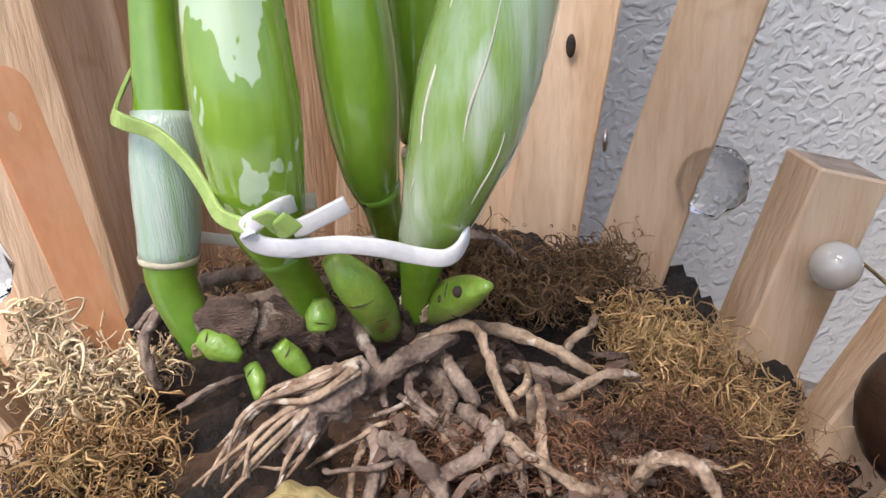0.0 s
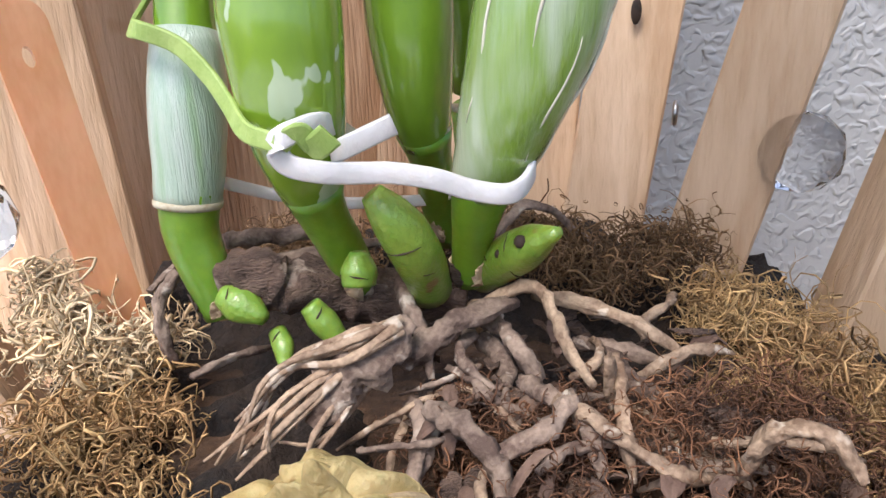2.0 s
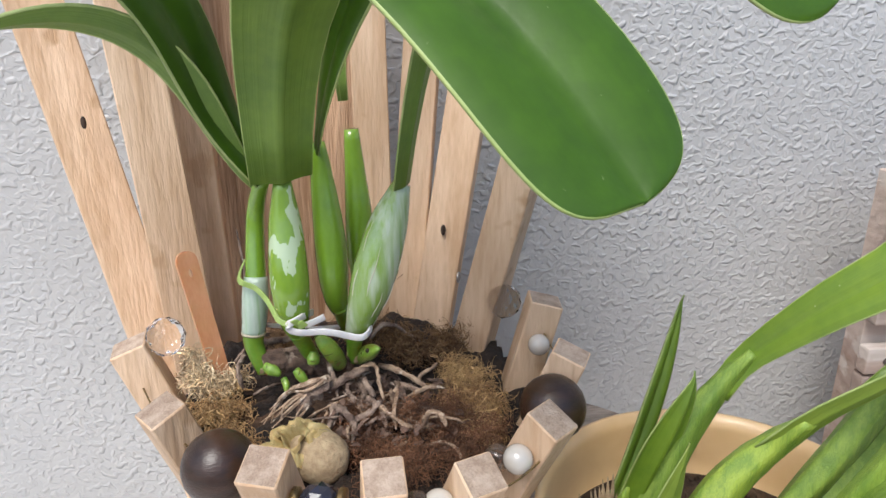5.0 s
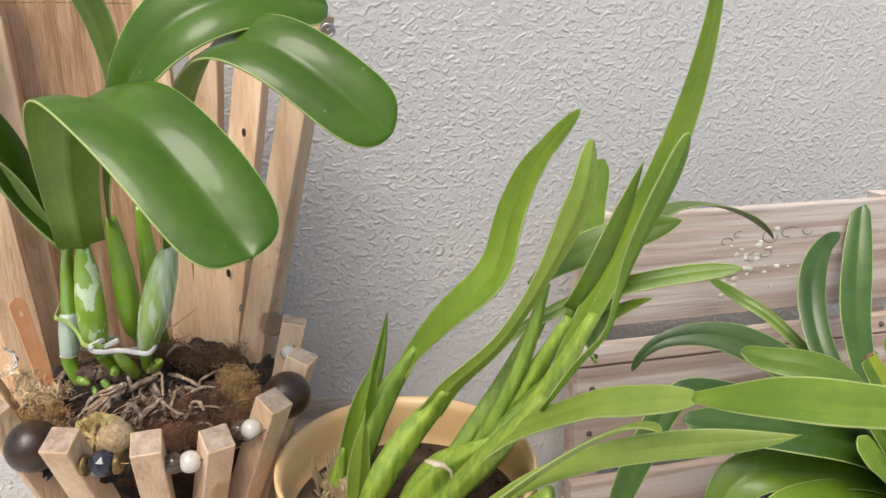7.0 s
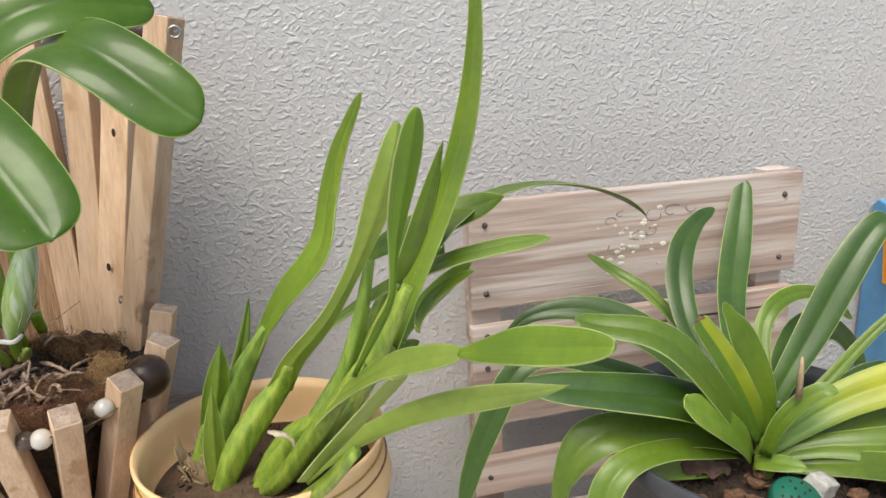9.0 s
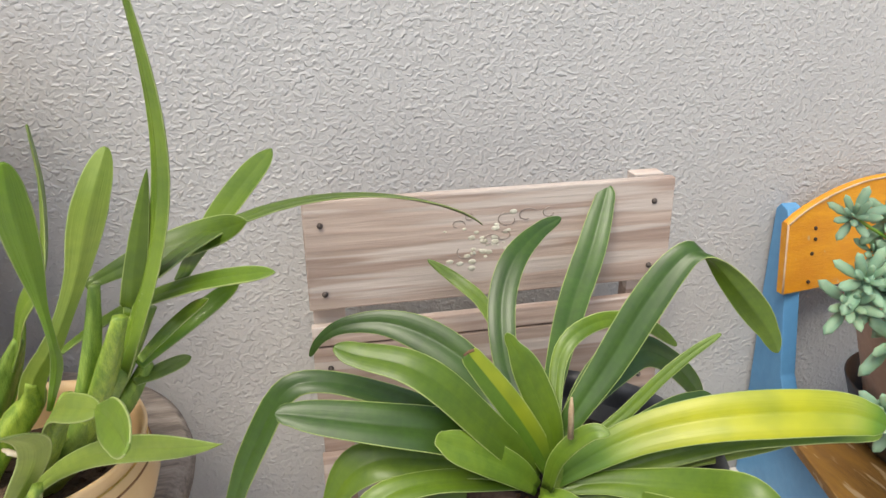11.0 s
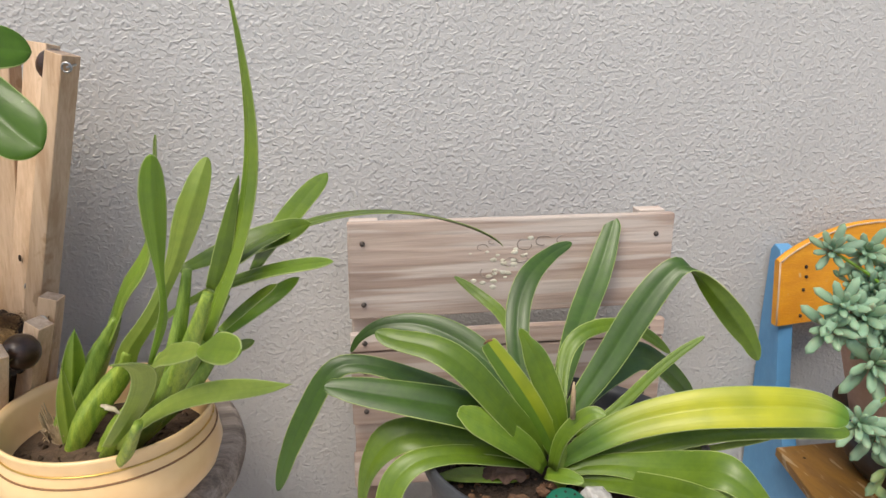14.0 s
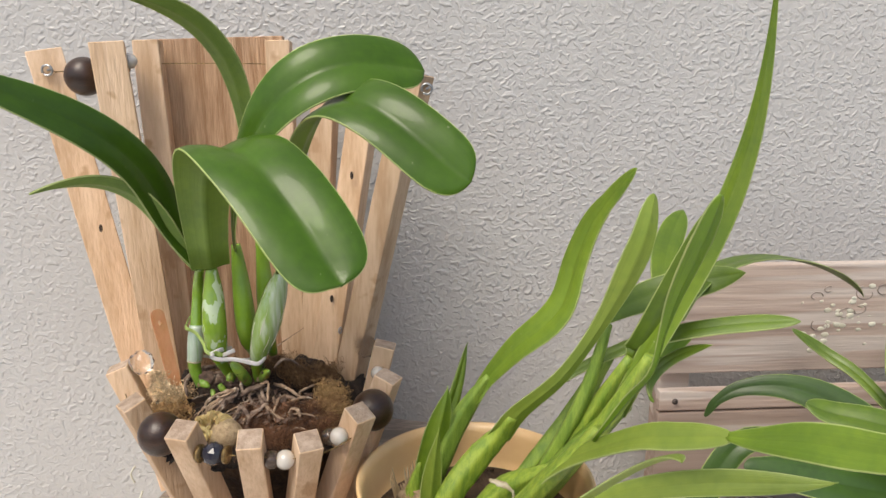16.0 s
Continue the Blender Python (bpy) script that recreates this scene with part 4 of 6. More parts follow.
part("loop", strip([(0.0165, 0.1880, 0.4510), (0.0131, 0.1702, 0.4571), (0.0091, 0.1643, 0.4573), (0.0062, 0.1641, 0.4556), (0.0074, 0.1646, 0.4523), (0.0125, 0.1648, 0.4508), (0.0184, 0.1668, 0.4499), (0.0227, 0.1672, 0.4496), (0.0292, 0.1672, 0.4483), (0.0349, 0.1683, 0.4460), (0.0408, 0.1678, 0.4451), (0.0444, 0.1704, 0.4463), (0.0460, 0.1770, 0.4480), (0.0404, 0.1928, 0.4453)], 0.0034, 0.0011), WHITE, band)
part("loop", strip([(-0.0088, 0.1940, 0.4425), (-0.0003, 0.2000, 0.4380), (0.0107, 0.2020, 0.4352), (0.0209, 0.2030, 0.4345), (0.0337, 0.2050, 0.4345), (0.0400, 0.1900, 0.4455)], 0.0024, 0.001), WHITE, band)
part("tail", strip([(0.0137, 0.1692, 0.4526), (0.0155, 0.1679, 0.4536), (0.0194, 0.1683, 0.4552), (0.0234, 0.1690, 0.4568)], 0.0034, 0.001, (0.3, 0, 1)), WHITE, band)
tie = thing("plant_tie", (-0.005, 0.182, 0.46), "twisted green plastic garden tie knotted on a stem", "plant tie")
part("strip", strip([(-0.0167, 0.1970, 0.4776), (-0.0186, 0.1927, 0.4736), (-0.0186, 0.1868, 0.4714), (-0.0158, 0.1813, 0.4712), (-0.0099, 0.1799, 0.4688), (-0.0052, 0.1774, 0.4642), (-0.0021, 0.1740, 0.4602), (0.0013, 0.1672, 0.4571), (0.0061, 0.1639, 0.4557)], 0.003, 0.0008, (0.6, -0.3, 1)), TIE, tie, smooth=False)
part("knot", strip([(0.0063, 0.1655, 0.4547), (0.0080, 0.1638, 0.4566), (0.0100, 0.1640, 0.4570), (0.0112, 0.1652, 0.4548)], 0.003, 0.0009, (0, -0.3, 1)), TIE, tie, smooth=False)
part("tail", strip([(0.0105, 0.1655, 0.4538), (0.0124, 0.1642, 0.4552), (0.0141, 0.1638, 0.4566)], 0.0042, 0.0008, (-0.7, -0.2, 0.8)), TIE, tie, smooth=False)
twig = part("twig", tube(spline([(0.035, 0.25, 0.421), (0.047, 0.253, 0.429), (0.068, 0.258, 0.442)]), along([0.0007, 0.0005, 0.0003], 13), 6, 0.4), ROOT)
tagged(twig, "thin dry brown twig leaning from the moss", "twig")

# feed bag of yellowed gauze, tied and ruffled at its neck
bag = thing("gauze_bag", (0.024, 0.118, 0.4), "small yellowed gauze bag with ruffled neck, lying in moss", "bag")
bm = ball((0.0204, 0.1303, 0.403), 0.0135, 0.85, 32)
for v in bm.verts:
    v.co += Vector((-0.25, 0.3, 0.12)) * max((v.co - Vector((0.0204, 0.1303, 0.403))).dot(Vector((-0.6, 0.7, 0.3))), 0) * 0.8
    v.co += noise.noise_vector(v.co * 90) * 0.0012
part("pouch", bm, NET, bag, "beige net over pellets")
for reach, rise, folds, seed in ((0.0145, 0.001, 5, 1.0), (0.0115, 0.005, 4, 7.0), (0.0075, 0.008, 3, 13.0)):
    bm = bmesh.new()
    rings = []
    c, ax = Vector((0.0093, 0.1332, 0.4085)), Vector((-0.15, -0.35, 0.9)).normalized()
    x1 = ax.orthogonal().normalized()
    y1 = ax.cross(x1)
    for k in range(12):
        q = k / 11
        ring_v = []
        for j in range(110):
            a = j / 110 * 2 * math.pi
            e1 = Vector((math.cos(a) * 1.1 + seed, math.sin(a) * 1.1, 0.0))
            twist = a + 0.55 * noise.noise(e1 * 1.7)
            fold = math.sin(folds * twist + 2 * noise.noise(e1)) + 0.45 * math.sin((2 * folds + 1) * twist + seed)
            r = 0.0025 + (reach - 0.0025) * q ** 0.75 * (1 + 0.28 * noise.noise(e1 * 1.3)) + 0.0016 * q * math.cos(folds * twist + 1)
            h = rise * q + 0.0055 * math.sin(q * 2.4) + 0.0032 * q * fold - 0.005 * q * q
            ring_v.append(bm.verts.new(c + x1 * math.cos(a) * r + y1 * math.sin(a) * r + ax * h))
        rings.append(ring_v)
    for a, b in zip(rings, rings[1:]):
        for j in range(110):
            bm.faces.new((a[j], a[(j + 1) % 110], b[(j + 1) % 110], b[j]))
    bmesh.ops.solidify(bm, geom=bm.faces[:], thickness=0.0005)
    part("ruffle", bm, GAUZE, bag)

# substrate and moss in the basket
bm = bmesh.new()
grid = bmesh.ops.create_grid(bm, x_segments=70, y_segments=70, size=0.1, matrix=Matrix.Translation((0.038, 0.19, 0.4)))["verts"]
for v in grid[:]:
    d = math.hypot((v.co.x - 0.038) / 0.102, (v.co.y - 0.192) / 0.095)
    v.co.z += 0.0075 * noise.noise(v.co * 70) + 0.004 * noise.noise(v.co * 190) - 0.006 + (0.012 if v.co.y > 0.21 else 0) * min((v.co.y - 0.21) / 0.03, 1) - max(d - 0.8, 0) * 0.02
bmesh.ops.delete(bm, geom=[v for v in bm.verts if math.hypot((v.co.x - 0.038) / 0.102, (v.co.y - 0.192) / 0.095) > 0.98], context="VERTS")
mulch = part("substrate", bm, PEAT)
tagged(mulch, "dark brown fibrous orchid substrate in the basket", "substrate", kind="stuff")


def strands(name, spots, count, material, length, width, lift, label, seed, curl=1.6):
    """Many curled flat strands heaped round the given spots (x, y, z, spread), each with a few side twigs."""
    rn = np.random.RandomState(seed)
    spots = np.array(spots)
    weight = spots[:, 3] ** 1.6
    which = rn.choice(len(spots), count, p=weight / weight.sum())
    spread = spots[which, 3][:, None] * np.array([0.55, 0.55, 0.55 * lift])
    p = spots[which, :3] + np.clip(rn.normal(0, 1, (count, 3)), -2.2, 2.2) * spread
    d = rn.normal(0, 1, (count, 3))
    d[:, 2] = np.abs(d[:, 2]) * 0.55
    twig = rn.rand(count) < 0.55
    mates = rn.randint(0, count, count)
    p[twig] = p[mates[twig]] + rn.normal(0, 0.0012, (int(twig.sum()), 3))
    size = np.where(twig, 0.45, 1.0)
    w = width * rn.uniform(0.4, 1.4, count) * np.where(twig, 0.75, 1.0)
    step = length * rn.uniform(0.35, 1.3, count) * size / 6
    side = rn.normal(0, 1, (count, 3))
    turn = rn.normal(0, 1, (count, 3)) * curl

    def unit(v):
        return v / (np.linalg.norm(v, axis=1, keepdims=True) + 1e-9)

    d = unit(d)
    rows = []
    for k in range(7):
        side = unit(side - d * (side * d).sum(1, keepdims=True))
        up = np.cross(d, side)
        half = (w * (1 - 0.75 * abs(k / 6 - 0.35)))[:, None]
        rows += [p + side * half, p + up * half * 0.5, p - side * half]
        d = unit(d + np.cross(turn, d) * 0.3 + rn.normal(0, 0.22, (count, 3)) - np.array([0, 0, 0.07]))
        p = p + d * step[:, None]
    verts = np.stack(rows, 1).reshape(-1, 3)
    quad = np.array([f for k in range(6) for a in [3 * k] for f in ((a, a + 1, a + 4, a + 3), (a + 1, a + 2, a + 5, a + 4), (a + 2, a, a + 3, a + 5))])
    faces = (quad[None] + 21 * np.arange(count)[:, None, None]).reshape(-1, 4)
    me = bpy.data.meshes.new(name)
    me.from_pydata(verts.tolist(), [], faces.tolist())
    me.materials.append(material)
    me.shade_smooth()
    return tagged(new(name, me), label, "moss", kind="stuff")


strands("moss", [(-0.047, 0.2, 0.413, 0.008), (-0.043, 0.194, 0.41, 0.008), (-0.05, 0.205, 0.421, 0.005), (-0.034, 0.193, 0.407, 0.007), (-0.028, 0.2, 0.409, 0.006)], 1150, MOSS, 0.014, 0.00042, 0.6, "pale cream sphagnum moss along the slats", 3, 3.0)
strands("moss", [(-0.04, 0.178, 0.4, 0.012), (-0.028, 0.162, 0.396, 0.012), (-0.03, 0.182, 0.4, 0.01), (-0.015, 0.148, 0.394, 0.01)], 2000, MOSSG, 0.012, 0.00034, 0.45, "golden brown moss in front of the stems", 13, 3.0)
strands("moss", [(0.09, 0.168, 0.404, 0.012), (0.098, 0.182, 0.408, 0.011), (0.103, 0.163, 0.405, 0.012), (0.094, 0.197, 0.409, 0.01), (0.1, 0.145, 0.402, 0.009)], 2900, MOSSG, 0.016, 0.00024, 0.5, "golden curled moss at the basket edge", 4, 3.4)
strands("moss", [(0.07, 0.215, 0.412, 0.014), (0.09, 0.222, 0.414, 0.012), (0.06, 0.23, 0.415, 0.012), (0.04, 0.24, 0.415, 0.014), (0.0, 0.235, 0.413, 0.015)], 4200, FIBRE, 0.011, 0.00028, 0.45, "dark brown moss behind the stems", 5, 2.6)
strands("coir_fibre", [(0.035, 0.15, 0.4, 0.016), (0.06, 0.13, 0.398, 0.016), (0.085, 0.135, 0.398, 0.015), (0.045, 0.125, 0.396, 0.014), (0.1, 0.145, 0.4, 0.01), (0.03, 0.165, 0.402, 0.01), (0.05, 0.165, 0.403, 0.012)], 3800, COIR, 0.0075, 0.00026, 0.35, "reddish brown coir fibre between the roots", 6)
strands("coir_fibre", [(0.04, 0.172, 0.335, 0.014), (0.055, 0.165, 0.36, 0.016), (0.02, 0.17, 0.36, 0.014), (0.075, 0.185, 0.345, 0.014), (0.045, 0.178, 0.31, 0.012)], 1500, COIR, 0.014, 0.0005, 0.9, "brown coir fibre seen between the slats", 7)
strands("coir_fibre", [(0.06, 0.122, 0.404, 0.014), (0.085, 0.128, 0.406, 0.014), (0.078, 0.148, 0.407, 0.012), (0.045, 0.138, 0.404, 0.011), (0.1, 0.14, 0.407, 0.01), (0.04, 0.158, 0.408, 0.008), (0.05, 0.152, 0.411, 0.008), (0.066, 0.152, 0.412, 0.009), (0.084, 0.155, 0.41, 0.009), (0.034, 0.163, 0.41, 0.006)], 8200, COIR, 0.006, 0.0002, 0.5, "reddish brown coir fibre over the roots", 16)
for k, line in enumerate((((-0.05, 0.142, 0.35), (-0.052, 0.136, 0.342), (-0.05, 0.134, 0.336), (-0.044, 0.133, 0.331)), ((-0.054, 0.143, 0.372), (-0.056, 0.138, 0.367), (-0.053, 0.136, 0.361)))):
    part("root", tube(spline(line, 6), 0.0008, 7, 0.4, 1, k), HUSKW, orchid, "thin white root hanging between slats")
core = part("root_core", lathe([(0.0, 0.0), (0.045, 0.0), (0.05, 0.01), (0.062, 0.06), (0.075, 0.1), (0.07, 0.108), (0.0, 0.11)], (0.042, 0.205, STOOL_Z + 0.002), 40), COREWOOD)
tagged(core, "dark core of roots and bark in the basket", "substrate", kind="stuff")


chair = thing("slat_chair", (0.63, 0.2, 0), "low chair of whitewashed pine slats with printed back", "chair")
for x, top in ((0.452, 0.483), (0.808, 0.487)):
    part("post", beam((x, 0.322, 0), (x, 0.322, top), 0.034, 0.02), CHAIRWOOD, chair, smooth=False)
for lo, hi, y in ((0.367, 0.485, 0.31), (0.3245, 0.347, 0.31), (0.226, 0.322, 0.311), (0.137, 0.183, 0.31)):
    slat = part("back_slat", box((0.432, y - 0.012, lo), (0.832, y, hi), 0.002), CHAIRWOOD, chair, smooth=False)
    for x in (0.449, 0.809):
        for z in ((lo + 0.018, hi - 0.025) if hi - lo > 0.05 else ((lo + hi) / 2,)):
            part("nail", ball((x, y - 0.0122, z), 0.0033, 1, 12), NAIL, slat, "rusty nail head")
for k, (x, z, r, turn) in enumerate(((0.59, 0.45, 0.008, 0), (0.603, 0.457, 0.006, 1), (0.645, 0.452, 0.013, 2), (0.665, 0.455, 0.012, 0.6), (0.69, 0.456, 0.009, 1.7), (0.6, 0.418, 0.012, 2.4), (0.625, 0.43, 0.011, 0.3), (0.64, 0.436, 0.009, 4))):
    arc = [(x + r * (1 - t * 0.12) * math.cos(turn + t), 0.2976, z + 0.7 * r * (1 - t * 0.12) * math.sin(turn + t)) for t in [q * 0.35 for q in range(14)]]
    part("printed_scroll", tube(arc, 0.0005, 6), SCROLL, chair, "worn printed scroll")
rnd = random.Random(31)
DOTS = [(0.581, 0.409), (0.592, 0.406), (0.6, 0.414), (0.614, 0.42), (0.622, 0.425), (0.605, 0.4), (0.632, 0.447), (0.645, 0.44), (0.61, 0.44), (0.592, 0.39), (0.62, 0.412), (0.65, 0.46)]
DOTS += [(0.625 + rnd.gauss(0, 0.017), 0.424 + rnd.gauss(0, 0.011)) for _ in range(26)]
for x, z in DOTS:
    bm = bmesh.new()
    bmesh.ops.create_uvsphere(bm, u_segments=12, v_segments=8, radius=0.0024 + 0.0012 * math.sin(x * 999), matrix=Matrix.Translation((x, 0.298, z)) @ Matrix.Diagonal((1.2, 0.25, 0.8, 1)))
    part("printed_dot", bm, HUSKW, chair, "white printed dot")
for y in (-0.02, 0.05, 0.12, 0.19, 0.26):
    part("seat_slat", box((0.44, y - 0.03, 0.1), (0.825, y + 0.03, 0.118)), CHAIRWOOD, chair, smooth=False)
for x in (0.449, 0.815):
    part("leg", beam((x, -0.03, 0), (x, -0.03, 0.1), 0.03, 0.02), CHAIRWOOD, chair, smooth=False)

QX, QY, QZ = 0.625, 0.075, 0.118
bpot = thing("plant_pot", (QX, QY, QZ), "round black plastic nursery pot", "flower pot")
part("body", lathe([(0.0, 0.0), (0.095, 0.0), (0.1, 0.004), (0.128, 0.185), (0.135, 0.19), (0.1355, 0.205), (0.132, 0.206), (0.128, 0.19), (0.124, 0.145), (0.0, 0.145)], (QX, QY, QZ), 72), BPOT, bpot)
bs = part("potting_mix", lathe([(0.0, 0.0), (0.124, 0.0), (0.124, 0.01), (0.0, 0.014)], (QX, QY, QZ + 0.15)), SOIL)
tagged(bs, "dark potting mix with bark in the black pot", "soil", kind="stuff")


# ---- the strap-leaved plant in the yellow pot ----
strap = thing("strap_leaf_plant", (0.21, 0.11, STOOL_Z + 0.05), "orchid with long arching light green strap leaves", "orchid")
STALKS = [
    ([(0.178, 0.105, 0.328), (0.194, 0.108, 0.36), (0.215, 0.113, 0.387), (0.231, 0.109, 0.408), (0.238, 0.097, 0.428)], [0.007, 0.0105, 0.0106, 0.0078, 0.0045], 0),
    ([(0.172, 0.128, 0.328), (0.183, 0.128, 0.365), (0.2, 0.132, 0.405), (0.213, 0.131, 0.428), (0.224, 0.125, 0.448)], [0.006, 0.0085, 0.009, 0.0068, 0.0042], 1),
    ([(0.205, 0.1, 0.326), (0.222, 0.103, 0.346), (0.24, 0.097, 0.369), (0.263, 0.07, 0.4)], [0.008, 0.0135, 0.013, 0.006], 0),
    ([(0.163, 0.13, 0.326), (0.165, 0.13, 0.345), (0.17, 0.128, 0.375)], [0.006, 0.008, 0.005], 0),
    ([(0.205, 0.098, 0.326), (0.226, 0.075, 0.352), (0.255, 0.055, 0.4), (0.282, 0.033, 0.45)], [0.005, 0.008, 0.0085, 0.005], 0),
    ([(0.212, 0.1, 0.326), (0.245, 0.085, 0.36), (0.28, 0.075, 0.41), (0.308, 0.068, 0.446)], [0.006, 0.011, 0.0105, 0.007], 1),
    ([(0.218, 0.11, 0.326), (0.25, 0.115, 0.365), (0.285, 0.12, 0.41), (0.318, 0.125, 0.466)], [0.005, 0.008, 0.009, 0.006], 1),
    ([(0.22, 0.105, 0.326), (0.255, 0.095, 0.37), (0.29, 0.085, 0.43), (0.316, 0.075, 0.482)], [0.005, 0.007, 0.0075, 0.005], 0),
    ([(0.225, 0.1, 0.326), (0.26, 0.085, 0.37), (0.295, 0.06, 0.44), (0.318, 0.045, 0.495)], [0.005, 0.006, 0.007, 0.005], 0),
    ([(0.226, 0.108, 0.326), (0.262, 0.112, 0.36), (0.29, 0.12, 0.39), (0.31, 0.125, 0.42)], [0.004, 0.006, 0.0065, 0.005], 1),
    ([(0.2, 0.085, 0.326), (0.225, 0.055, 0.34), (0.25, 0.02, 0.375), (0.27, -0.01, 0.415)], [0.004, 0.005, 0.006, 0.005], 0),
    ([(0.23, 0.1, 0.326), (0.262, 0.09, 0.39), (0.285, 0.08, 0.45), (0.298, 0.076, 0.506)], [0.004, 0.006, 0.006, 0.004], 1),
]


def ribbed(pts, radii, seed):
    """A flattened stem with fine lengthwise ribs."""
    bm = tube(pts, [r * 1.14 for r in radii], 30, 0.06, 0.72, seed)
    for k, v in enumerate(bm.verts):
        c = pts[k // 30]
        v.co = c + (v.co - c) * (1 + 0.03 * math.cos((k % 30) * math.pi) + 0.06 * math.cos((k % 30) * math.pi / 3 + seed))
    return bm


for k, (axis, radii, tone) in enumerate(STALKS):
    pts = spline(axis, 6)
    radii = radii[:-1] + [radii[-1] * (0.3 if k == 3 else 0.85)]
    part("stem", ribbed(pts, along(radii, len(pts)), k), (STALK, STALKD)[tone], strap)
part("root_crown", tube(spline([(0.165, 0.127, 0.322), (0.166, 0.128, 0.332), (0.169, 0.128, 0.343), (0.171, 0.128, 0.352)], 6), along([0.0155, 0.0145, 0.0115, 0.007], 19), 20, 0.9, 1), HUSK, strap, "fibrous tan root crown")
for k in range(90):
    a = k * 2.4
    c = Vector((0.167 + 0.0135 * math.cos(a), 0.128 + 0.0135 * math.sin(a), 0.326 + 0.0012 * (k % 11)))
    part("husk", leaf((c, c + Vector((0.002 * math.cos(a), 0.002 * math.sin(a), 0.008)), c + Vector((0.004 * math.cos(a), 0.004 * math.sin(a), 0.016)), c + Vector((0.007 * math.cos(a), 0.007 * math.sin(a), 0.02 + 0.01 * math.sin(k * 3)))), 0.0022, (-math.sin(a), math.cos(a), 0), n=6, tip=0.9, thick=0.0003), HUSK, strap, "dry fibrous husk")
part("dry_bract", tube(spline([(0.218, 0.075, 0.39), (0.226, 0.07, 0.389), (0.234, 0.07, 0.383), (0.235, 0.07, 0.374)]), along([0.0012, 0.0024, 0.0014, 0.0016], 19), 8, 0.7, 0.5), HUSKT, strap, "dry curled bract")
part("leaf", leaf(((0.306, 0.069, 0.443), (0.356, 0.067, 0.565), (0.374, 0.025, 0.604), (0.35, -0.001, 0.747)), 0.0175, (-0.7, 0.7, 0), base=0.8, widest=0.35, tip=1.6, fold=0.35), LEAFL, strap)
part("leaf", leaf(((0.2905, 0.0822, 0.503), (0.3291, 0.1202, 0.5132), (0.3717, 0.1161, 0.5229), (0.3985, 0.0865, 0.5388)), 0.0245, (-0.2, 0.65, 0.72), base=0.3, widest=0.5, tip=0.7), LEAFM, strap)
part("leaf", leaf(((0.337, 0.061, 0.514), (0.417, 0.175, 0.557), (0.565, 0.223, 0.507), (0.603, 0.244, 0.467)), 0.02, (0.57, -0.82, 0), base=0.8, widest=0.3, tip=0.9), LEAFM, strap)
part("leaf", leaf(((0.212, 0.1305, 0.424), (0.2222, 0.1262, 0.445), (0.2397, 0.1041, 0.479), (0.2588, 0.087, 0.5045), (0.2685, 0.082, 0.5226), (0.2742, 0.0812, 0.5481), (0.2804, 0.0722, 0.575), (0.2864, 0.0553, 0.5964), (0.2943, 0.0303, 0.6205)), 1, sides=((0.5, -0.75, -0.4), (0.3, -0.91, -0.26), (0.3, -0.91, -0.26)), fold=0.22, widths=(0.012, 0.0135, 0.0205, 0.0255, 0.028, 0.0265, 0.021, 0.0125, 0.001), n=32), LEAFL, strap)
part("leaf", leaf(((0.2754, 0.0201, 0.4491), (0.2902, 0.006, 0.4843), (0.2972, -0.0104, 0.5087), (0.2987, -0.0174, 0.5335), (0.3007, -0.0254, 0.5576), (0.3034, -0.0359, 0.5805), (0.3059, -0.0442, 0.5996), (0.3086, -0.0497, 0.6183)), 1, sides=((0.91, 0.31, -0.31), (0.92, 0.43, -0.02), (0.92, 0.42, -0.06)), fold=0.22, widths=(0.0034, 0.007, 0.0048, 0.0061, 0.0127, 0.0166, 0.0157, 0.002), n=32), LEAFB, strap)
part("leaf", leaf(((0.229, 0.108, 0.404), (0.2407, 0.0942, 0.4317), (0.263, 0.0762, 0.4633), (0.2782, 0.0682, 0.4896), (0.2926, 0.0626, 0.5192), (0.3034, 0.0578, 0.5477), (0.3126, 0.0588, 0.5721), (0.3218, 0.071, 0.5979)), 1, sides=((0.81, 0.19, -0.58), (0.88, 0.27, -0.42), (0.89, 0.28, -0.4)), fold=0.22, widths=(0.0185, 0.0165, 0.0135, 0.0115, 0.0143, 0.0207, 0.0197, 0.0025), n=28), LEAFP, strap)
part("leaf", leaf(((0.2265, 0.0722, 0.3584), (0.259, 0.046, 0.416), (0.2887, -0.0044, 0.4627), (0.308, -0.03, 0.478), (0.327, -0.0519, 0.4888)), 1, sides=((0.57, 0.52, 0.64), (0.5, 0.5, 0.7), (0.4, 0.4, 0.8)), fold=0.22, widths=(0.013, 0.0145, 0.0165, 0.0165, 0.0045), n=26), LEAFP, strap)
part("leaf", leaf(((0.325, -0.049, 0.4878), (0.333, -0.066, 0.495), (0.343, -0.09, 0.5065), (0.355, -0.118, 0.5165), (0.3655, -0.146, 0.5267)), 1, sides=((0.4, 0.5, 0.77), (0.4, 0.5, 0.77)), fold=0.25, widths=(0.0045, 0.0125, 0.0195, 0.0185, 0.004), n=26), LEAFL, strap)
part("leaf", leaf(((0.316, 0.075, 0.481), (0.323, 0.083, 0.506), (0.306, 0.073, 0.443), (0.347, 0.053, 0.587)), 0.0159, (0.94, -0.09, -0.33), base=0.55, widest=0.5, tip=0.5), LEAFM, strap)
part("leaf", leaf(((0.3495, 0.0869, 0.4996), (0.3604, 0.1598, 0.5103), (0.3879, 0.2074, 0.5351), (0.4128, 0.235, 0.555)), 0.0235, (0.87, -0.4, -0.25), base=0.35, widest=0.6, tip=0.6), LEAFM, strap)
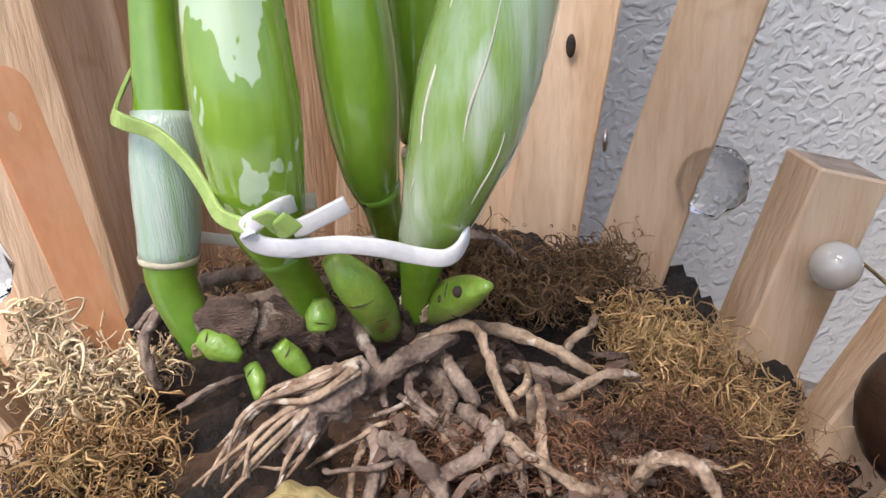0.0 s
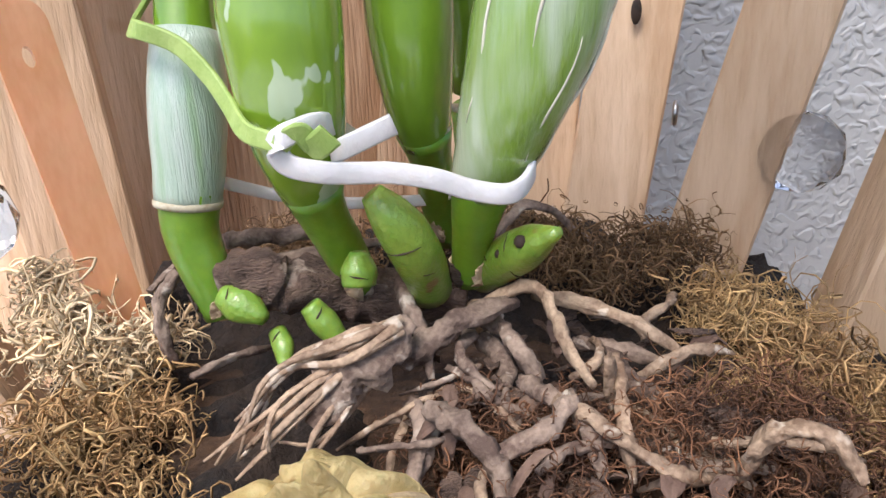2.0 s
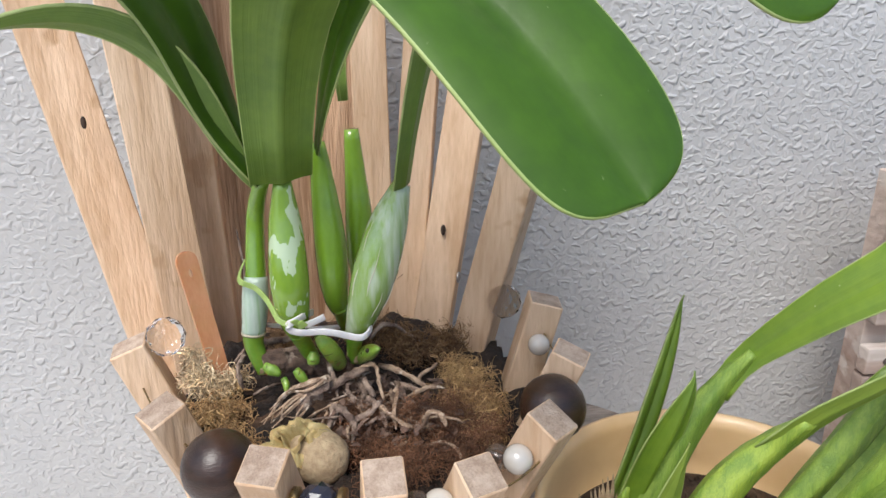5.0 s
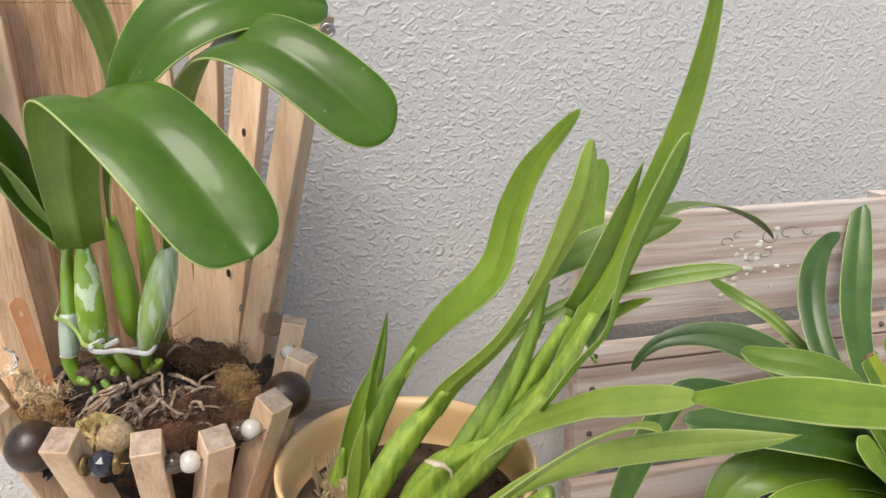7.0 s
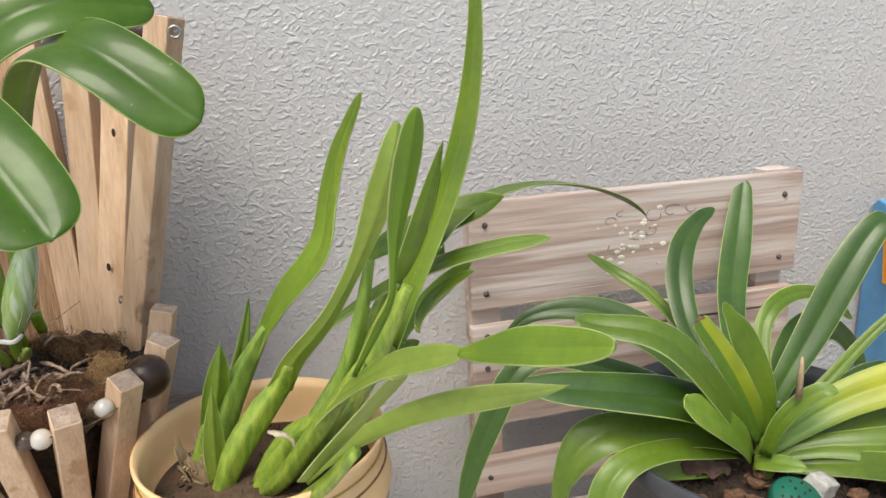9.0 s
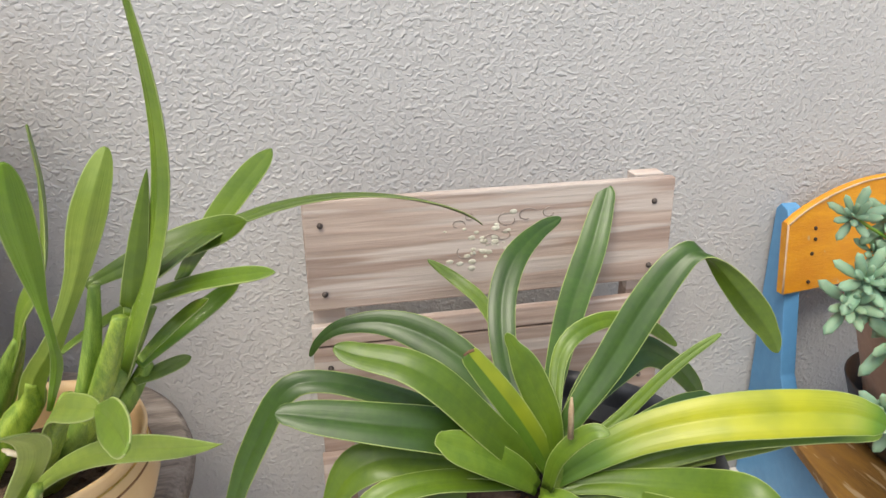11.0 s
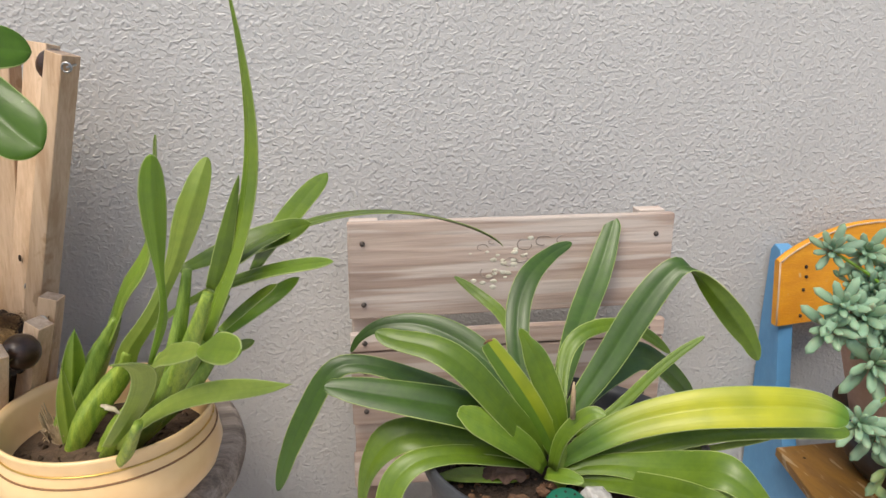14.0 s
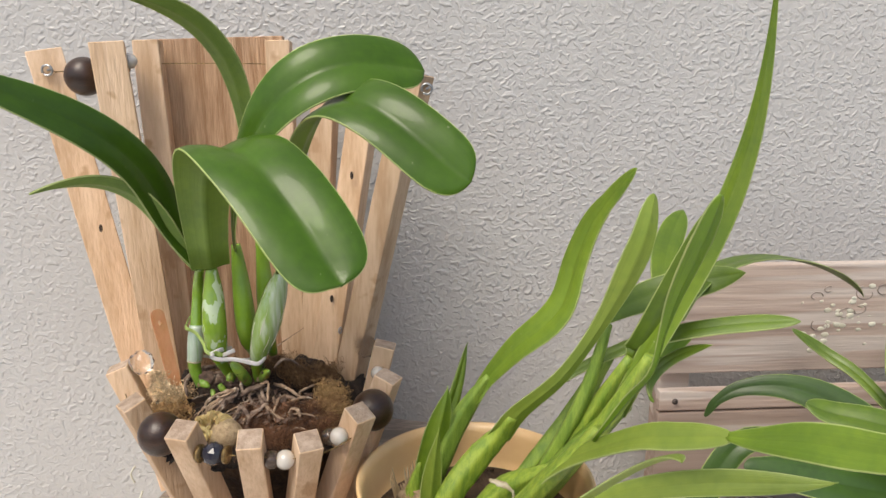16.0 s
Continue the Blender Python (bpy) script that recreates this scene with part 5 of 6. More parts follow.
part("leaf", leaf(((0.2566, 0.0901, 0.447), (0.3065, 0.099, 0.4855), (0.3625, 0.0807, 0.5045), (0.416, 0.042, 0.5178)), 0.0132, (0.14, 0.75, 0.64), base=0.4, widest=0.7, tip=0.45, n=28), LEAFM, strap)
part("leaf", leaf(((0.3163, 0.0759, 0.444), (0.325, 0.1216, 0.4383), (0.3687, 0.1397, 0.4648), (0.3845, 0.1262, 0.4785)), 0.015, (-0.55, 0.5, 0.66), base=0.5, widest=0.55, tip=0.8), LEAFB, strap)
part("leaf", leaf(((0.3235, 0.0519, 0.4606), (0.3305, 0.0939, 0.4569), (0.3525, 0.0985, 0.4753), (0.3695, 0.0661, 0.4932)), 0.009, (-0.4, 0.6, 0.68), base=0.6, widest=0.5, tip=0.7), LEAFL, strap)
part("leaf", leaf(((0.3005, 0.1145, 0.4091), (0.31, 0.125, 0.409), (0.33, 0.13, 0.4138), (0.3405, 0.1315, 0.4168)), 0.0125, (0.0, 0.8, 0.6), base=0.5, widest=0.5, tip=0.6), LEAFM, strap)
part("leaf", leaf(((0.2381, 0.02, 0.3821), (0.2515, 0.0122, 0.4002), (0.3069, -0.0232, 0.4743), (0.2827, -0.0912, 0.4991)), 0.0175, (-0.8, -0.5, 0.2), base=0.6, widest=0.4, tip=0.6), LEAFP, strap)
part("leaf", leaf(((0.24, 0.035, 0.372), (0.2985, 0.0031, 0.4458), (0.3514, -0.0465, 0.4526), (0.3855, -0.0585, 0.4635)), 0.0155, (-0.01, 0.48, 0.88), base=0.45, widest=0.55, tip=1.3), LEAFP, strap)
part("leaf", leaf(((0.168, 0.135, 0.331), (0.188, 0.119, 0.422), (0.19, 0.112, 0.438), (0.191, 0.117, 0.445)), 0.021, (0.97, 0.17, -0.14), base=0.8, widest=0.3, tip=2.8, fold=0.6), LEAFL, strap)
part("leaf", leaf(((0.176, 0.112, 0.328), (0.177, 0.104, 0.372), (0.181, 0.1, 0.402), (0.183, 0.098, 0.42)), 0.0165, (0.97, 0.17, -0.14), base=0.85, widest=0.3, tip=2.2, fold=0.5), LEAFP, strap)
part("leaf", leaf(((0.166, 0.148, 0.328), (0.209, 0.173, 0.411), (0.21, 0.179, 0.455), (0.213, 0.178, 0.455)), 0.0125, (0.96, 0.09, -0.26), base=0.8, widest=0.3, tip=2.8, fold=0.6), LEAFL, strap)

# ---- the fan-leaved plant in the black pot ----
fan = thing("fan_leaf_plant", (0.62, 0.063, QZ + 0.17), "clump plant with a fan of glossy dark strap leaves, one yellowing", "plant")
part("crown", tube(spline([(0.617, 0.062, 0.27), (0.619, 0.062, 0.292), (0.62, 0.063, 0.31), (0.621, 0.064, 0.325)]), along([0.008, 0.011, 0.0095, 0.005], 19), 16, 0.25, 0.8), LEAFP, fan, "pale leaf bases")
part("leaf", leaf(((0.6011, 0.066, 0.3172), (0.5314, 0.08, 0.3678), (0.4813, 0.09, 0.3902), (0.4366, 0.094, 0.4041), (0.409, 0.094, 0.3971), (0.3845, 0.09, 0.357), (0.3685, 0.086, 0.3224), (0.3573, 0.082, 0.2879)), 1, sides=((0.56, 0.57, 0.6), (-0.64, 0.55, 0.54), (-0.92, 0.35, 0.19)), fold=0.22, widths=(0.0136, 0.0184, 0.0193, 0.0182, 0.0204, 0.0209, 0.0158, 0.0017), n=32), LEAFD, fan)
part("leaf", leaf(((0.6006, 0.064, 0.3155), (0.5638, 0.058, 0.3518), (0.5273, 0.054, 0.3722), (0.4832, 0.055, 0.3844), (0.4357, 0.062, 0.3929), (0.4144, 0.066, 0.3961), (0.4035, 0.068, 0.3969)), 1, sides=((0.58, 0.63, 0.52), (0.24, 0.75, 0.62), (0.17, 0.75, 0.64)), fold=0.22, widths=(0.0151, 0.0305, 0.0355, 0.0329, 0.0265, 0.0171, 0.0021), n=28), LEAFD, fan)
part("leaf", leaf(((0.6064, 0.065, 0.3131), (0.5868, 0.055, 0.3389), (0.5558, 0.047, 0.3783), (0.5234, 0.047, 0.4166), (0.4982, 0.055, 0.4323), (0.4661, 0.07, 0.4364), (0.4493, 0.076, 0.4416)), 1, sides=((0.77, 0.55, 0.34), (0.67, 0.61, 0.42), (0.31, 0.74, 0.6)), fold=0.22, widths=(0.017, 0.0245, 0.0278, 0.0289, 0.0266, 0.0195, 0.0022), n=28), LEAFM, fan)
part("leaf", leaf(((0.6038, 0.067, 0.3224), (0.5882, 0.12, 0.3481), (0.5613, 0.145, 0.3789), (0.5272, 0.165, 0.3985), (0.4944, 0.178, 0.4067), (0.4606, 0.186, 0.4028), (0.4403, 0.189, 0.3902), (0.4299, 0.189, 0.3745)), 1, sides=((0.87, 0.25, 0.42), (0.18, 0.54, 0.82), (-0.62, 0.48, 0.62)), fold=0.22, widths=(0.0121, 0.0229, 0.0311, 0.0313, 0.0222, 0.0141, 0.0083, 0.0018), n=32), LEAFD, fan)
part("leaf", leaf(((0.6079, 0.073, 0.3274), (0.6117, 0.16, 0.361), (0.601, 0.225, 0.3895), (0.583, 0.255, 0.4033), (0.5533, 0.273, 0.4241)), 1, sides=((0.97, 0.08, 0.23), (0.87, 0.2, 0.44), (0.69, 0.32, 0.64)), fold=0.22, widths=(0.0066, 0.0108, 0.0133, 0.013, 0.0013), n=20), LEAFM, fan)
part("leaf", leaf(((0.6119, 0.068, 0.3271), (0.599, 0.12, 0.3627), (0.6007, 0.16, 0.3871), (0.609, 0.19, 0.4183), (0.6282, 0.215, 0.4434), (0.6594, 0.24, 0.458), (0.6845, 0.25, 0.4659)), 1, sides=((0.97, 0, 0.26), (0.91, -0.39, -0.13), (0.51, -0.48, -0.71)), fold=0.22, widths=(0.0098, 0.0191, 0.0244, 0.0261, 0.0244, 0.0164, 0.0019), n=28), LEAFD, fan)
part("leaf", leaf(((0.6116, 0.068, 0.3331), (0.6484, 0.15, 0.3505), (0.687, 0.215, 0.3849), (0.7226, 0.26, 0.4244), (0.7468, 0.29, 0.4647), (0.7554, 0.3, 0.4812)), 1, sides=((-0.87, 0.48, 0.15), (-0.83, 0.5, 0.23), (-0.85, 0.5, 0.2)), fold=0.22, widths=(0.0097, 0.0203, 0.0293, 0.0307, 0.022, 0.0028), n=24), LEAFD, fan)
part("leaf", leaf(((0.6122, 0.067, 0.3156), (0.6325, 0.07, 0.3557), (0.6638, 0.076, 0.3989), (0.6912, 0.08, 0.4431), (0.7155, 0.084, 0.4747), (0.7339, 0.086, 0.4872), (0.7511, 0.087, 0.4791), (0.7714, 0.088, 0.4581), (0.7969, 0.088, 0.4285), (0.8149, 0.088, 0.4047), (0.8261, 0.088, 0.3849)), 1, sides=((-0.73, 0.58, 0.37), (-0.61, 0.6, 0.53), (-0.81, 0.11, -0.58)), fold=0.22, widths=(0.0109, 0.0183, 0.0267, 0.0291, 0.0255, 0.0193, 0.0174, 0.0234, 0.0253, 0.0165, 0.0018), n=44), LEAFD, fan)
part("leaf", leaf(((0.6142, 0.064, 0.3131), (0.6044, 0.062, 0.339), (0.584, 0.06, 0.3763), (0.5637, 0.06, 0.4076), (0.5518, 0.062, 0.4247), (0.5469, 0.063, 0.432)), 1, sides=((0.92, 0.08, 0.38), (0.85, 0.18, 0.5), (0.84, 0.18, 0.51)), fold=0.22, widths=(0.0109, 0.0192, 0.0215, 0.0199, 0.0167, 0.0127), n=24), LEAFT, fan)
part("leaf", leaf(((0.618, 0.063, 0.3176), (0.6147, 0.063, 0.3505), (0.6065, 0.067, 0.3777), (0.5945, 0.074, 0.4088), (0.5857, 0.079, 0.4258), (0.5807, 0.081, 0.4356)), 1, sides=((0.98, -0.1, 0.15), (0.93, 0.04, 0.36), (0.91, 0.07, 0.42)), fold=0.22, widths=(0.0098, 0.0191, 0.025, 0.0226, 0.0102, 0.001), n=24), LEAFM, fan)
part("leaf", leaf(((0.6028, 0.06, 0.3028), (0.5829, 0.048, 0.3302), (0.552, 0.038, 0.3583), (0.5301, 0.032, 0.3746), (0.5187, 0.03, 0.3836), (0.5157, 0.029, 0.3876)), 1, sides=((0.68, 0.57, 0.46), (0.52, 0.66, 0.54), (0.6, 0.63, 0.5)), fold=0.22, widths=(0.0129, 0.0236, 0.0279, 0.024, 0.0124, 0.0021), n=24), LEAFL, fan)
part("leaf", leaf(((0.6009, 0.064, 0.3094), (0.5582, 0.066, 0.33), (0.5143, 0.068, 0.3384), (0.4788, 0.07, 0.3431), (0.456, 0.072, 0.334), (0.4406, 0.071, 0.3107), (0.4339, 0.07, 0.282), (0.431, 0.069, 0.2477), (0.4309, 0.069, 0.2331)), 1, sides=((0.34, 0.71, 0.61), (-0.53, 0.7, 0.48), (-0.95, 0.29, -0.15)), fold=0.22, widths=(0.0138, 0.0258, 0.0332, 0.033, 0.0321, 0.0192, 0.0092, 0.0047, 0.0012), n=36), LEAFM, fan)
part("leaf", leaf(((0.5954, 0.063, 0.3076), (0.5538, 0.056, 0.3219), (0.5144, 0.05, 0.331), (0.4815, 0.045, 0.3298), (0.4622, 0.04, 0.3161), (0.453, 0.034, 0.2913), (0.4495, 0.03, 0.2623), (0.4485, 0.029, 0.233)), 1, sides=((0.21, 0.76, 0.61), (-0.74, 0.62, 0.27), (-0.93, 0.33, -0.14)), fold=0.22, widths=(0.0126, 0.0189, 0.0196, 0.0226, 0.0248, 0.023, 0.019, 0.0017), n=32), LEAFM, fan)
part("leaf", leaf(((0.6109, 0.06, 0.3038), (0.6521, 0.052, 0.3351), (0.688, 0.045, 0.3538), (0.7319, 0.033, 0.3674), (0.7787, 0.022, 0.3727), (0.8261, 0.012, 0.3729), (0.8474, 0.003, 0.3707), (0.8608, -0.001, 0.3647)), 1, sides=((-0.28, 0.74, 0.61), (0.15, 0.63, 0.77), (0.43, 0.43, 0.79)), fold=0.22, widths=(0.0111, 0.0251, 0.0316, 0.036, 0.0377, 0.0341, 0.0252, 0.0035), n=32), LEAFY, fan)
part("leaf", leaf(((0.6083, 0.06, 0.301), (0.6649, 0.053, 0.3137), (0.717, 0.049, 0.3254), (0.7687, 0.044, 0.3354), (0.8368, 0.036, 0.3374), (0.8746, 0.032, 0.3349), (0.8908, 0.03, 0.3329)), 1, sides=((0.01, 0.84, 0.54), (0.15, 0.79, 0.59), (0.33, 0.7, 0.64)), fold=0.22, widths=(0.0106, 0.0154, 0.0192, 0.0195, 0.019, 0.0169, 0.0026), n=28), LEAFM, fan)
part("leaf", leaf(((0.6165, 0.06, 0.2997), (0.6565, 0.044, 0.3113), (0.6854, 0.024, 0.3188), (0.7092, -0.002, 0.3305), (0.7277, -0.03, 0.3442), (0.745, -0.046, 0.3332), (0.7612, -0.052, 0.3073), (0.7705, -0.056, 0.2805)), 1, sides=((0.16, 0.78, 0.61), (0.52, 0.59, 0.62), (0.97, -0, 0.25)), fold=0.22, widths=(0.0116, 0.0195, 0.0283, 0.0353, 0.0332, 0.0226, 0.0177, 0.0017), n=32), LEAFM, fan)
part("leaf", leaf(((0.6169, 0.06, 0.2922), (0.6468, 0.044, 0.2966), (0.6701, 0.022, 0.3053), (0.6908, -0.012, 0.3184), (0.7056, -0.045, 0.3318), (0.7198, -0.06, 0.3349)), 1, sides=((0.26, 0.76, 0.6), (0.4, 0.7, 0.6), (0.43, 0.68, 0.6)), fold=0.22, widths=(0.0117, 0.0185, 0.0226, 0.024, 0.0178, 0.0016), n=24), LEAFM, fan)
part("leaf", leaf(((0.7217, 0.02, 0.3105), (0.7436, -0.005, 0.3116), (0.7594, -0.015, 0.2981), (0.7527, -0.02, 0.2823), (0.7362, -0.02, 0.2695)), 1, sides=((0.6, 0.42, 0.68), (0.95, -0.12, 0.29), (0.5, -0.83, -0.24)), fold=0.22, widths=(0.0089, 0.0121, 0.0133, 0.0123, 0.0017), n=20), LEAFP, fan)
part("leaf", leaf(((0.6349, 0.064, 0.3305), (0.671, 0.064, 0.356), (0.7024, 0.062, 0.3894), (0.7261, 0.06, 0.4114), (0.748, 0.057, 0.428)), 1, sides=((-0.49, 0.66, 0.57), (-0.51, 0.66, 0.55), (-0.45, 0.65, 0.61)), fold=0.22, widths=(0.0076, 0.0109, 0.0097, 0.0081, 0.0016), n=20), LEAFM, fan)
part("leaf", leaf(((0.6234, 0.064, 0.3434), (0.6521, 0.09, 0.3623), (0.685, 0.11, 0.3777), (0.7166, 0.122, 0.3815), (0.7455, 0.13, 0.3653), (0.7736, 0.138, 0.3381), (0.7966, 0.144, 0.3071)), 1, sides=((-0.56, 0.75, 0.36), (0.15, 0.65, 0.75), (0.84, 0.19, 0.5)), fold=0.22, widths=(0.0111, 0.0252, 0.0354, 0.0303, 0.0238, 0.0208, 0.002), n=28), LEAFD, fan)
part("leaf", leaf(((0.6174, 0.064, 0.3555), (0.6272, 0.09, 0.3934), (0.641, 0.1, 0.4139), (0.6686, 0.11, 0.4214), (0.7003, 0.118, 0.4163), (0.7264, 0.122, 0.4023), (0.7518, 0.125, 0.381)), 1, sides=((-0.85, 0.53, 0.06), (-0.1, 0.61, 0.79), (0.61, 0.29, 0.74)), fold=0.22, widths=(0.0086, 0.013, 0.0153, 0.0145, 0.0126, 0.0118, 0.0018), n=28), LEAFM, fan)
part("leaf", leaf(((0.632, 0.062, 0.323), (0.6881, 0.075, 0.3328), (0.7326, 0.088, 0.3403), (0.763, 0.097, 0.3412), (0.7783, 0.1, 0.3396)), 1, sides=((-0.13, 0.84, 0.52), (-0.09, 0.84, 0.54), (0.04, 0.8, 0.6)), fold=0.22, widths=(0.0117, 0.0193, 0.0212, 0.0153, 0.0019), n=20), LEAFD, fan)
part("leaf", leaf(((0.6079, 0.05, 0.3089), (0.6108, 0.042, 0.3402), (0.621, 0.034, 0.3622), (0.6327, 0.026, 0.3758), (0.6431, 0.02, 0.3762)), 1, sides=((-0.7, 0.69, 0.18), (-0.46, 0.77, 0.43), (-0.07, 0.76, 0.64)), fold=0.22, widths=(0.0101, 0.013, 0.0143, 0.0125, 0.0021), n=20), LEAFL, fan)
part("leaf", leaf(((0.6052, 0.058, 0.2978), (0.6167, 0.043, 0.3038), (0.6244, 0.034, 0.3056), (0.6304, 0.028, 0.3056)), 1, sides=((0.36, 0.75, 0.56), (0.46, 0.7, 0.54), (0.46, 0.7, 0.54)), fold=0.22, widths=(0.0117, 0.015, 0.0114, 0.0017), n=16), LEAFL, fan)
part("leaf", leaf(((0.7022, 0.05, 0.3123), (0.7454, 0.048, 0.3151), (0.7931, 0.044, 0.3219), (0.8303, 0.04, 0.3302)), 1, sides=((0.11, 0.82, 0.56), (0.1, 0.82, 0.56), (0.1, 0.82, 0.56)), fold=0.22, widths=(0.0048, 0.0067, 0.0062, 0.0013), n=16), LEAFP, fan)
part("cut_edge", tube([(0.5436, 0.063, 0.4305), (0.547, 0.0628, 0.4335), (0.551, 0.0626, 0.4345)], 0.0012, 6, 0.5), BARK, fan, "brown dried cut edge")
part("dry_leaf", leaf(((0.505, 0.082, 0.288), (0.525, 0.077, 0.293), (0.555, 0.072, 0.293), (0.585, 0.064, 0.29)), 0.022, (0.1, 1, 0.1), base=0.3, widest=0.4, tip=0.5), LEAFL, fan, "fallen leaf, green and brown")
part("dry_leaf", leaf(((0.548, 0.074, 0.2935), (0.56, 0.071, 0.296), (0.575, 0.067, 0.295), (0.588, 0.064, 0.291)), 0.025, (0.1, 1, 0.1), base=0.7, widest=0.4, tip=0.7, wave=0.3), DEADLEAF, fan, "withered brown leaf base")
part("spike", tube([(0.617, 0.03, 0.37), (0.6165, 0.03, 0.395), (0.616, 0.03, 0.405)], [0.0025, 0.0022, 0.0008], 8, 0.2), HUSK, fan, "cut dry tan flower stalk")

# things lying on the soil
cap = thing("perforated_cap", (0.61, 0.012, 0.28), "round green plastic feeder cap with holes", "cap")
tilt = pose(0.61, 0.012, 0.293, 26, 0, -4)
bm = lathe([(0.0, -0.012), (0.0195, -0.012), (0.0205, -0.004), (0.0195, 0.0), (0.0185, 0.0015), (0.0, 0.0035)], (0, 0, 0), 40)
bm.transform(tilt)
part("shell", bm, GREENCAP, cap)
# thin dark discs on the closed shell, coloured like the shade inside holes
for u, v in ((0, 0), (0.006, 0.002), (-0.006, 0.001), (0.001, 0.007), (-0.001, -0.007), (0.012, 0.004), (-0.012, 0.003), (0.009, 0.011), (-0.008, 0.01), (0.008, -0.008), (-0.008, -0.007), (0.001, 0.014), (0.013, -0.004), (-0.013, -0.005)):
    bm = lathe([(0.0, 0.0), (0.0011, 0.0), (0.0011, 0.0004), (0.0, 0.0004)], (u, v, 0.0035 - 0.0055 * (u * u + v * v) / 0.00034 * 0.36), 10)
    bm.transform(tilt)
    part("hole", bm, KNOT, cap, "dark disc standing for the shade in a hole")
bm = bmesh.new()
add_box(bm, (-0.012, -0.009, -0.008), (0.012, 0.009, 0.009), 0.003)
bmesh.ops.subdivide_edges(bm, edges=bm.edges[:], cuts=2, use_grid_fill=True)
for v in bm.verts:
    v.co += noise.noise_vector(v.co * 140) * 0.0018
bm.transform(pose(0.641, 0.024, 0.2895, 12, 18, 20))
tagged(part("stone", bm, STONE), "white rough stone lying on the potting soil", "stone")


def chips(name, centre, radius, count, material, size, label, seed, z):
    """Small angular bits strewn over a disc, as one heap."""
    rn = random.Random(seed)
    bm = bmesh.new()
    for _ in range(count):
        a, r = rn.uniform(0, 6.283), radius * math.sqrt(rn.random())
        s = size * rn.uniform(0.4, 1.4)
        m = pose(centre[0] + r * math.cos(a), centre[1] + r * math.sin(a), z + s * 0.25, rn.uniform(0, 360), rn.uniform(0, 360), rn.uniform(0, 360)) @ Matrix.Diagonal((s, s * rn.uniform(0.5, 0.9), s * rn.uniform(0.25, 0.5), 1))
        made = bmesh.ops.create_icosphere(bm, subdivisions=1, radius=0.5, matrix=m)["verts"]
        for v in made:
            v.co += Vector((rn.uniform(-1, 1), rn.uniform(-1, 1), rn.uniform(-1, 1))) * s * 0.12
    ob = part(name, bm, material, smooth=False)
    return tagged(ob, label, "bark", kind="stuff")


chips("bark_chips", (QX, QY), 0.118, 260, BARK, 0.0075, "brown pine bark chips on the soil", 2, QZ + 0.16)
chips("soil_crumbs", (QX, QY), 0.12, 1500, SOIL, 0.006, "dark soil crumbs in the black pot", 3, QZ + 0.161)
chips("soil_crumbs", (PX, PY), 0.078, 260, BROWNSOIL, 0.006, "dark soil crumbs in the yellow pot", 4, STOOL_Z + 0.05)
for x, y, s, r in ((0.572, 0.035, 0.022, 20), (0.582, 0.02, 0.026, 60), (0.6, 0.045, 0.016, 130), (0.565, 0.012, 0.02, 200), (0.665, 0.01, 0.018, 15), (0.69, 0.03, 0.016, 75), (0.545, 0.04, 0.016, 110), (0.61, 0.055, 0.012, 10)):
    bm = bmesh.new()
    bmesh.ops.create_icosphere(bm, subdivisions=2, radius=0.5)
    for v in bm.verts:
        v.co += noise.noise_vector(v.co * 3 + Vector((x * 99, 0, 0))) * 0.25
    bm.transform(pose(x, y, 0.287, r * 0.2, 10, r) @ Matrix.Diagonal((s * 1.1, s * 0.75, s * 0.5, 1)))
    tagged(part("bark_chip", bm, BARK, smooth=False), "chunk of brown pine bark on the soil", "bark", "bark chips")

# ---- the child chair with the succulent ----
kid = thing("child_chair", (1.18, 0.22, 0), "blue and yellow painted wooden child chair, worn", "chair")


def slab(outline, x0, x1):
    """A sawn panel: an outline in (y, z) between two x."""
    bm = bmesh.new()
    f = bm.faces.new([bm.verts.new((x0, y, z)) for y, z in outline])
    new_geom = bmesh.ops.extrude_face_region(bm, geom=[f])["geom"]
    for v in new_geom:
        if isinstance(v, bmesh.types.BMVert):
            v.co.x = x1
    bmesh.ops.recalc_face_normals(bm, faces=bm.faces[:])
    bmesh.ops.bevel(bm, geom=bm.edges[:], offset=0.002, segments=2, affect="EDGES", profile=0.6)
    return bm


SIDE = [(0.02, 0.0), (0.02, 0.1), (0.03, 0.14), (0.285, 0.145), (0.322, 0.2), (0.342, 0.3), (0.36, 0.4), (0.367, 0.412), (0.384, 0.415), (0.393, 0.406), (0.395, 0.3), (0.392, 0.2), (0.392, 0.0)]
for x, splay in ((1.028, 0.12), (1.318, -0.12)):
    bm = slab(SIDE, x, x + 0.022)
    for v in bm.verts:
        v.co.x += splay * (v.co.y - 0.37)
    part("side_frame", bm, BLUE, kid, "worn blue painted frame", smooth=False)
bm = bmesh.new()
cols = []
for k in range(25):
    u = k / 24
    x = 1.014 + 0.34 * u
    bend = 0.02 * math.sin(u * math.pi)
    top = 0.402 + 0.045 * math.sin(u * math.pi) ** 0.8
    cols.append([bm.verts.new((x, 0.333 + bend + 0.12 * (z - 0.311) + dy, z)) for dy, z in ((0, 0.311), (0, top - 0.003), (0.003, top), (0.009, top), (0.012, top - 0.003), (0.012, 0.311))])
for a, b in zip(cols, cols[1:]):
    for j in range(6):
        bm.faces.new((a[j], a[(j + 1) % 6], b[(j + 1) % 6], b[j]))
bm.faces.new(cols[0])
bm.faces.new(cols[-1][::-1])
bmesh.ops.recalc_face_normals(bm, faces=bm.faces[:])
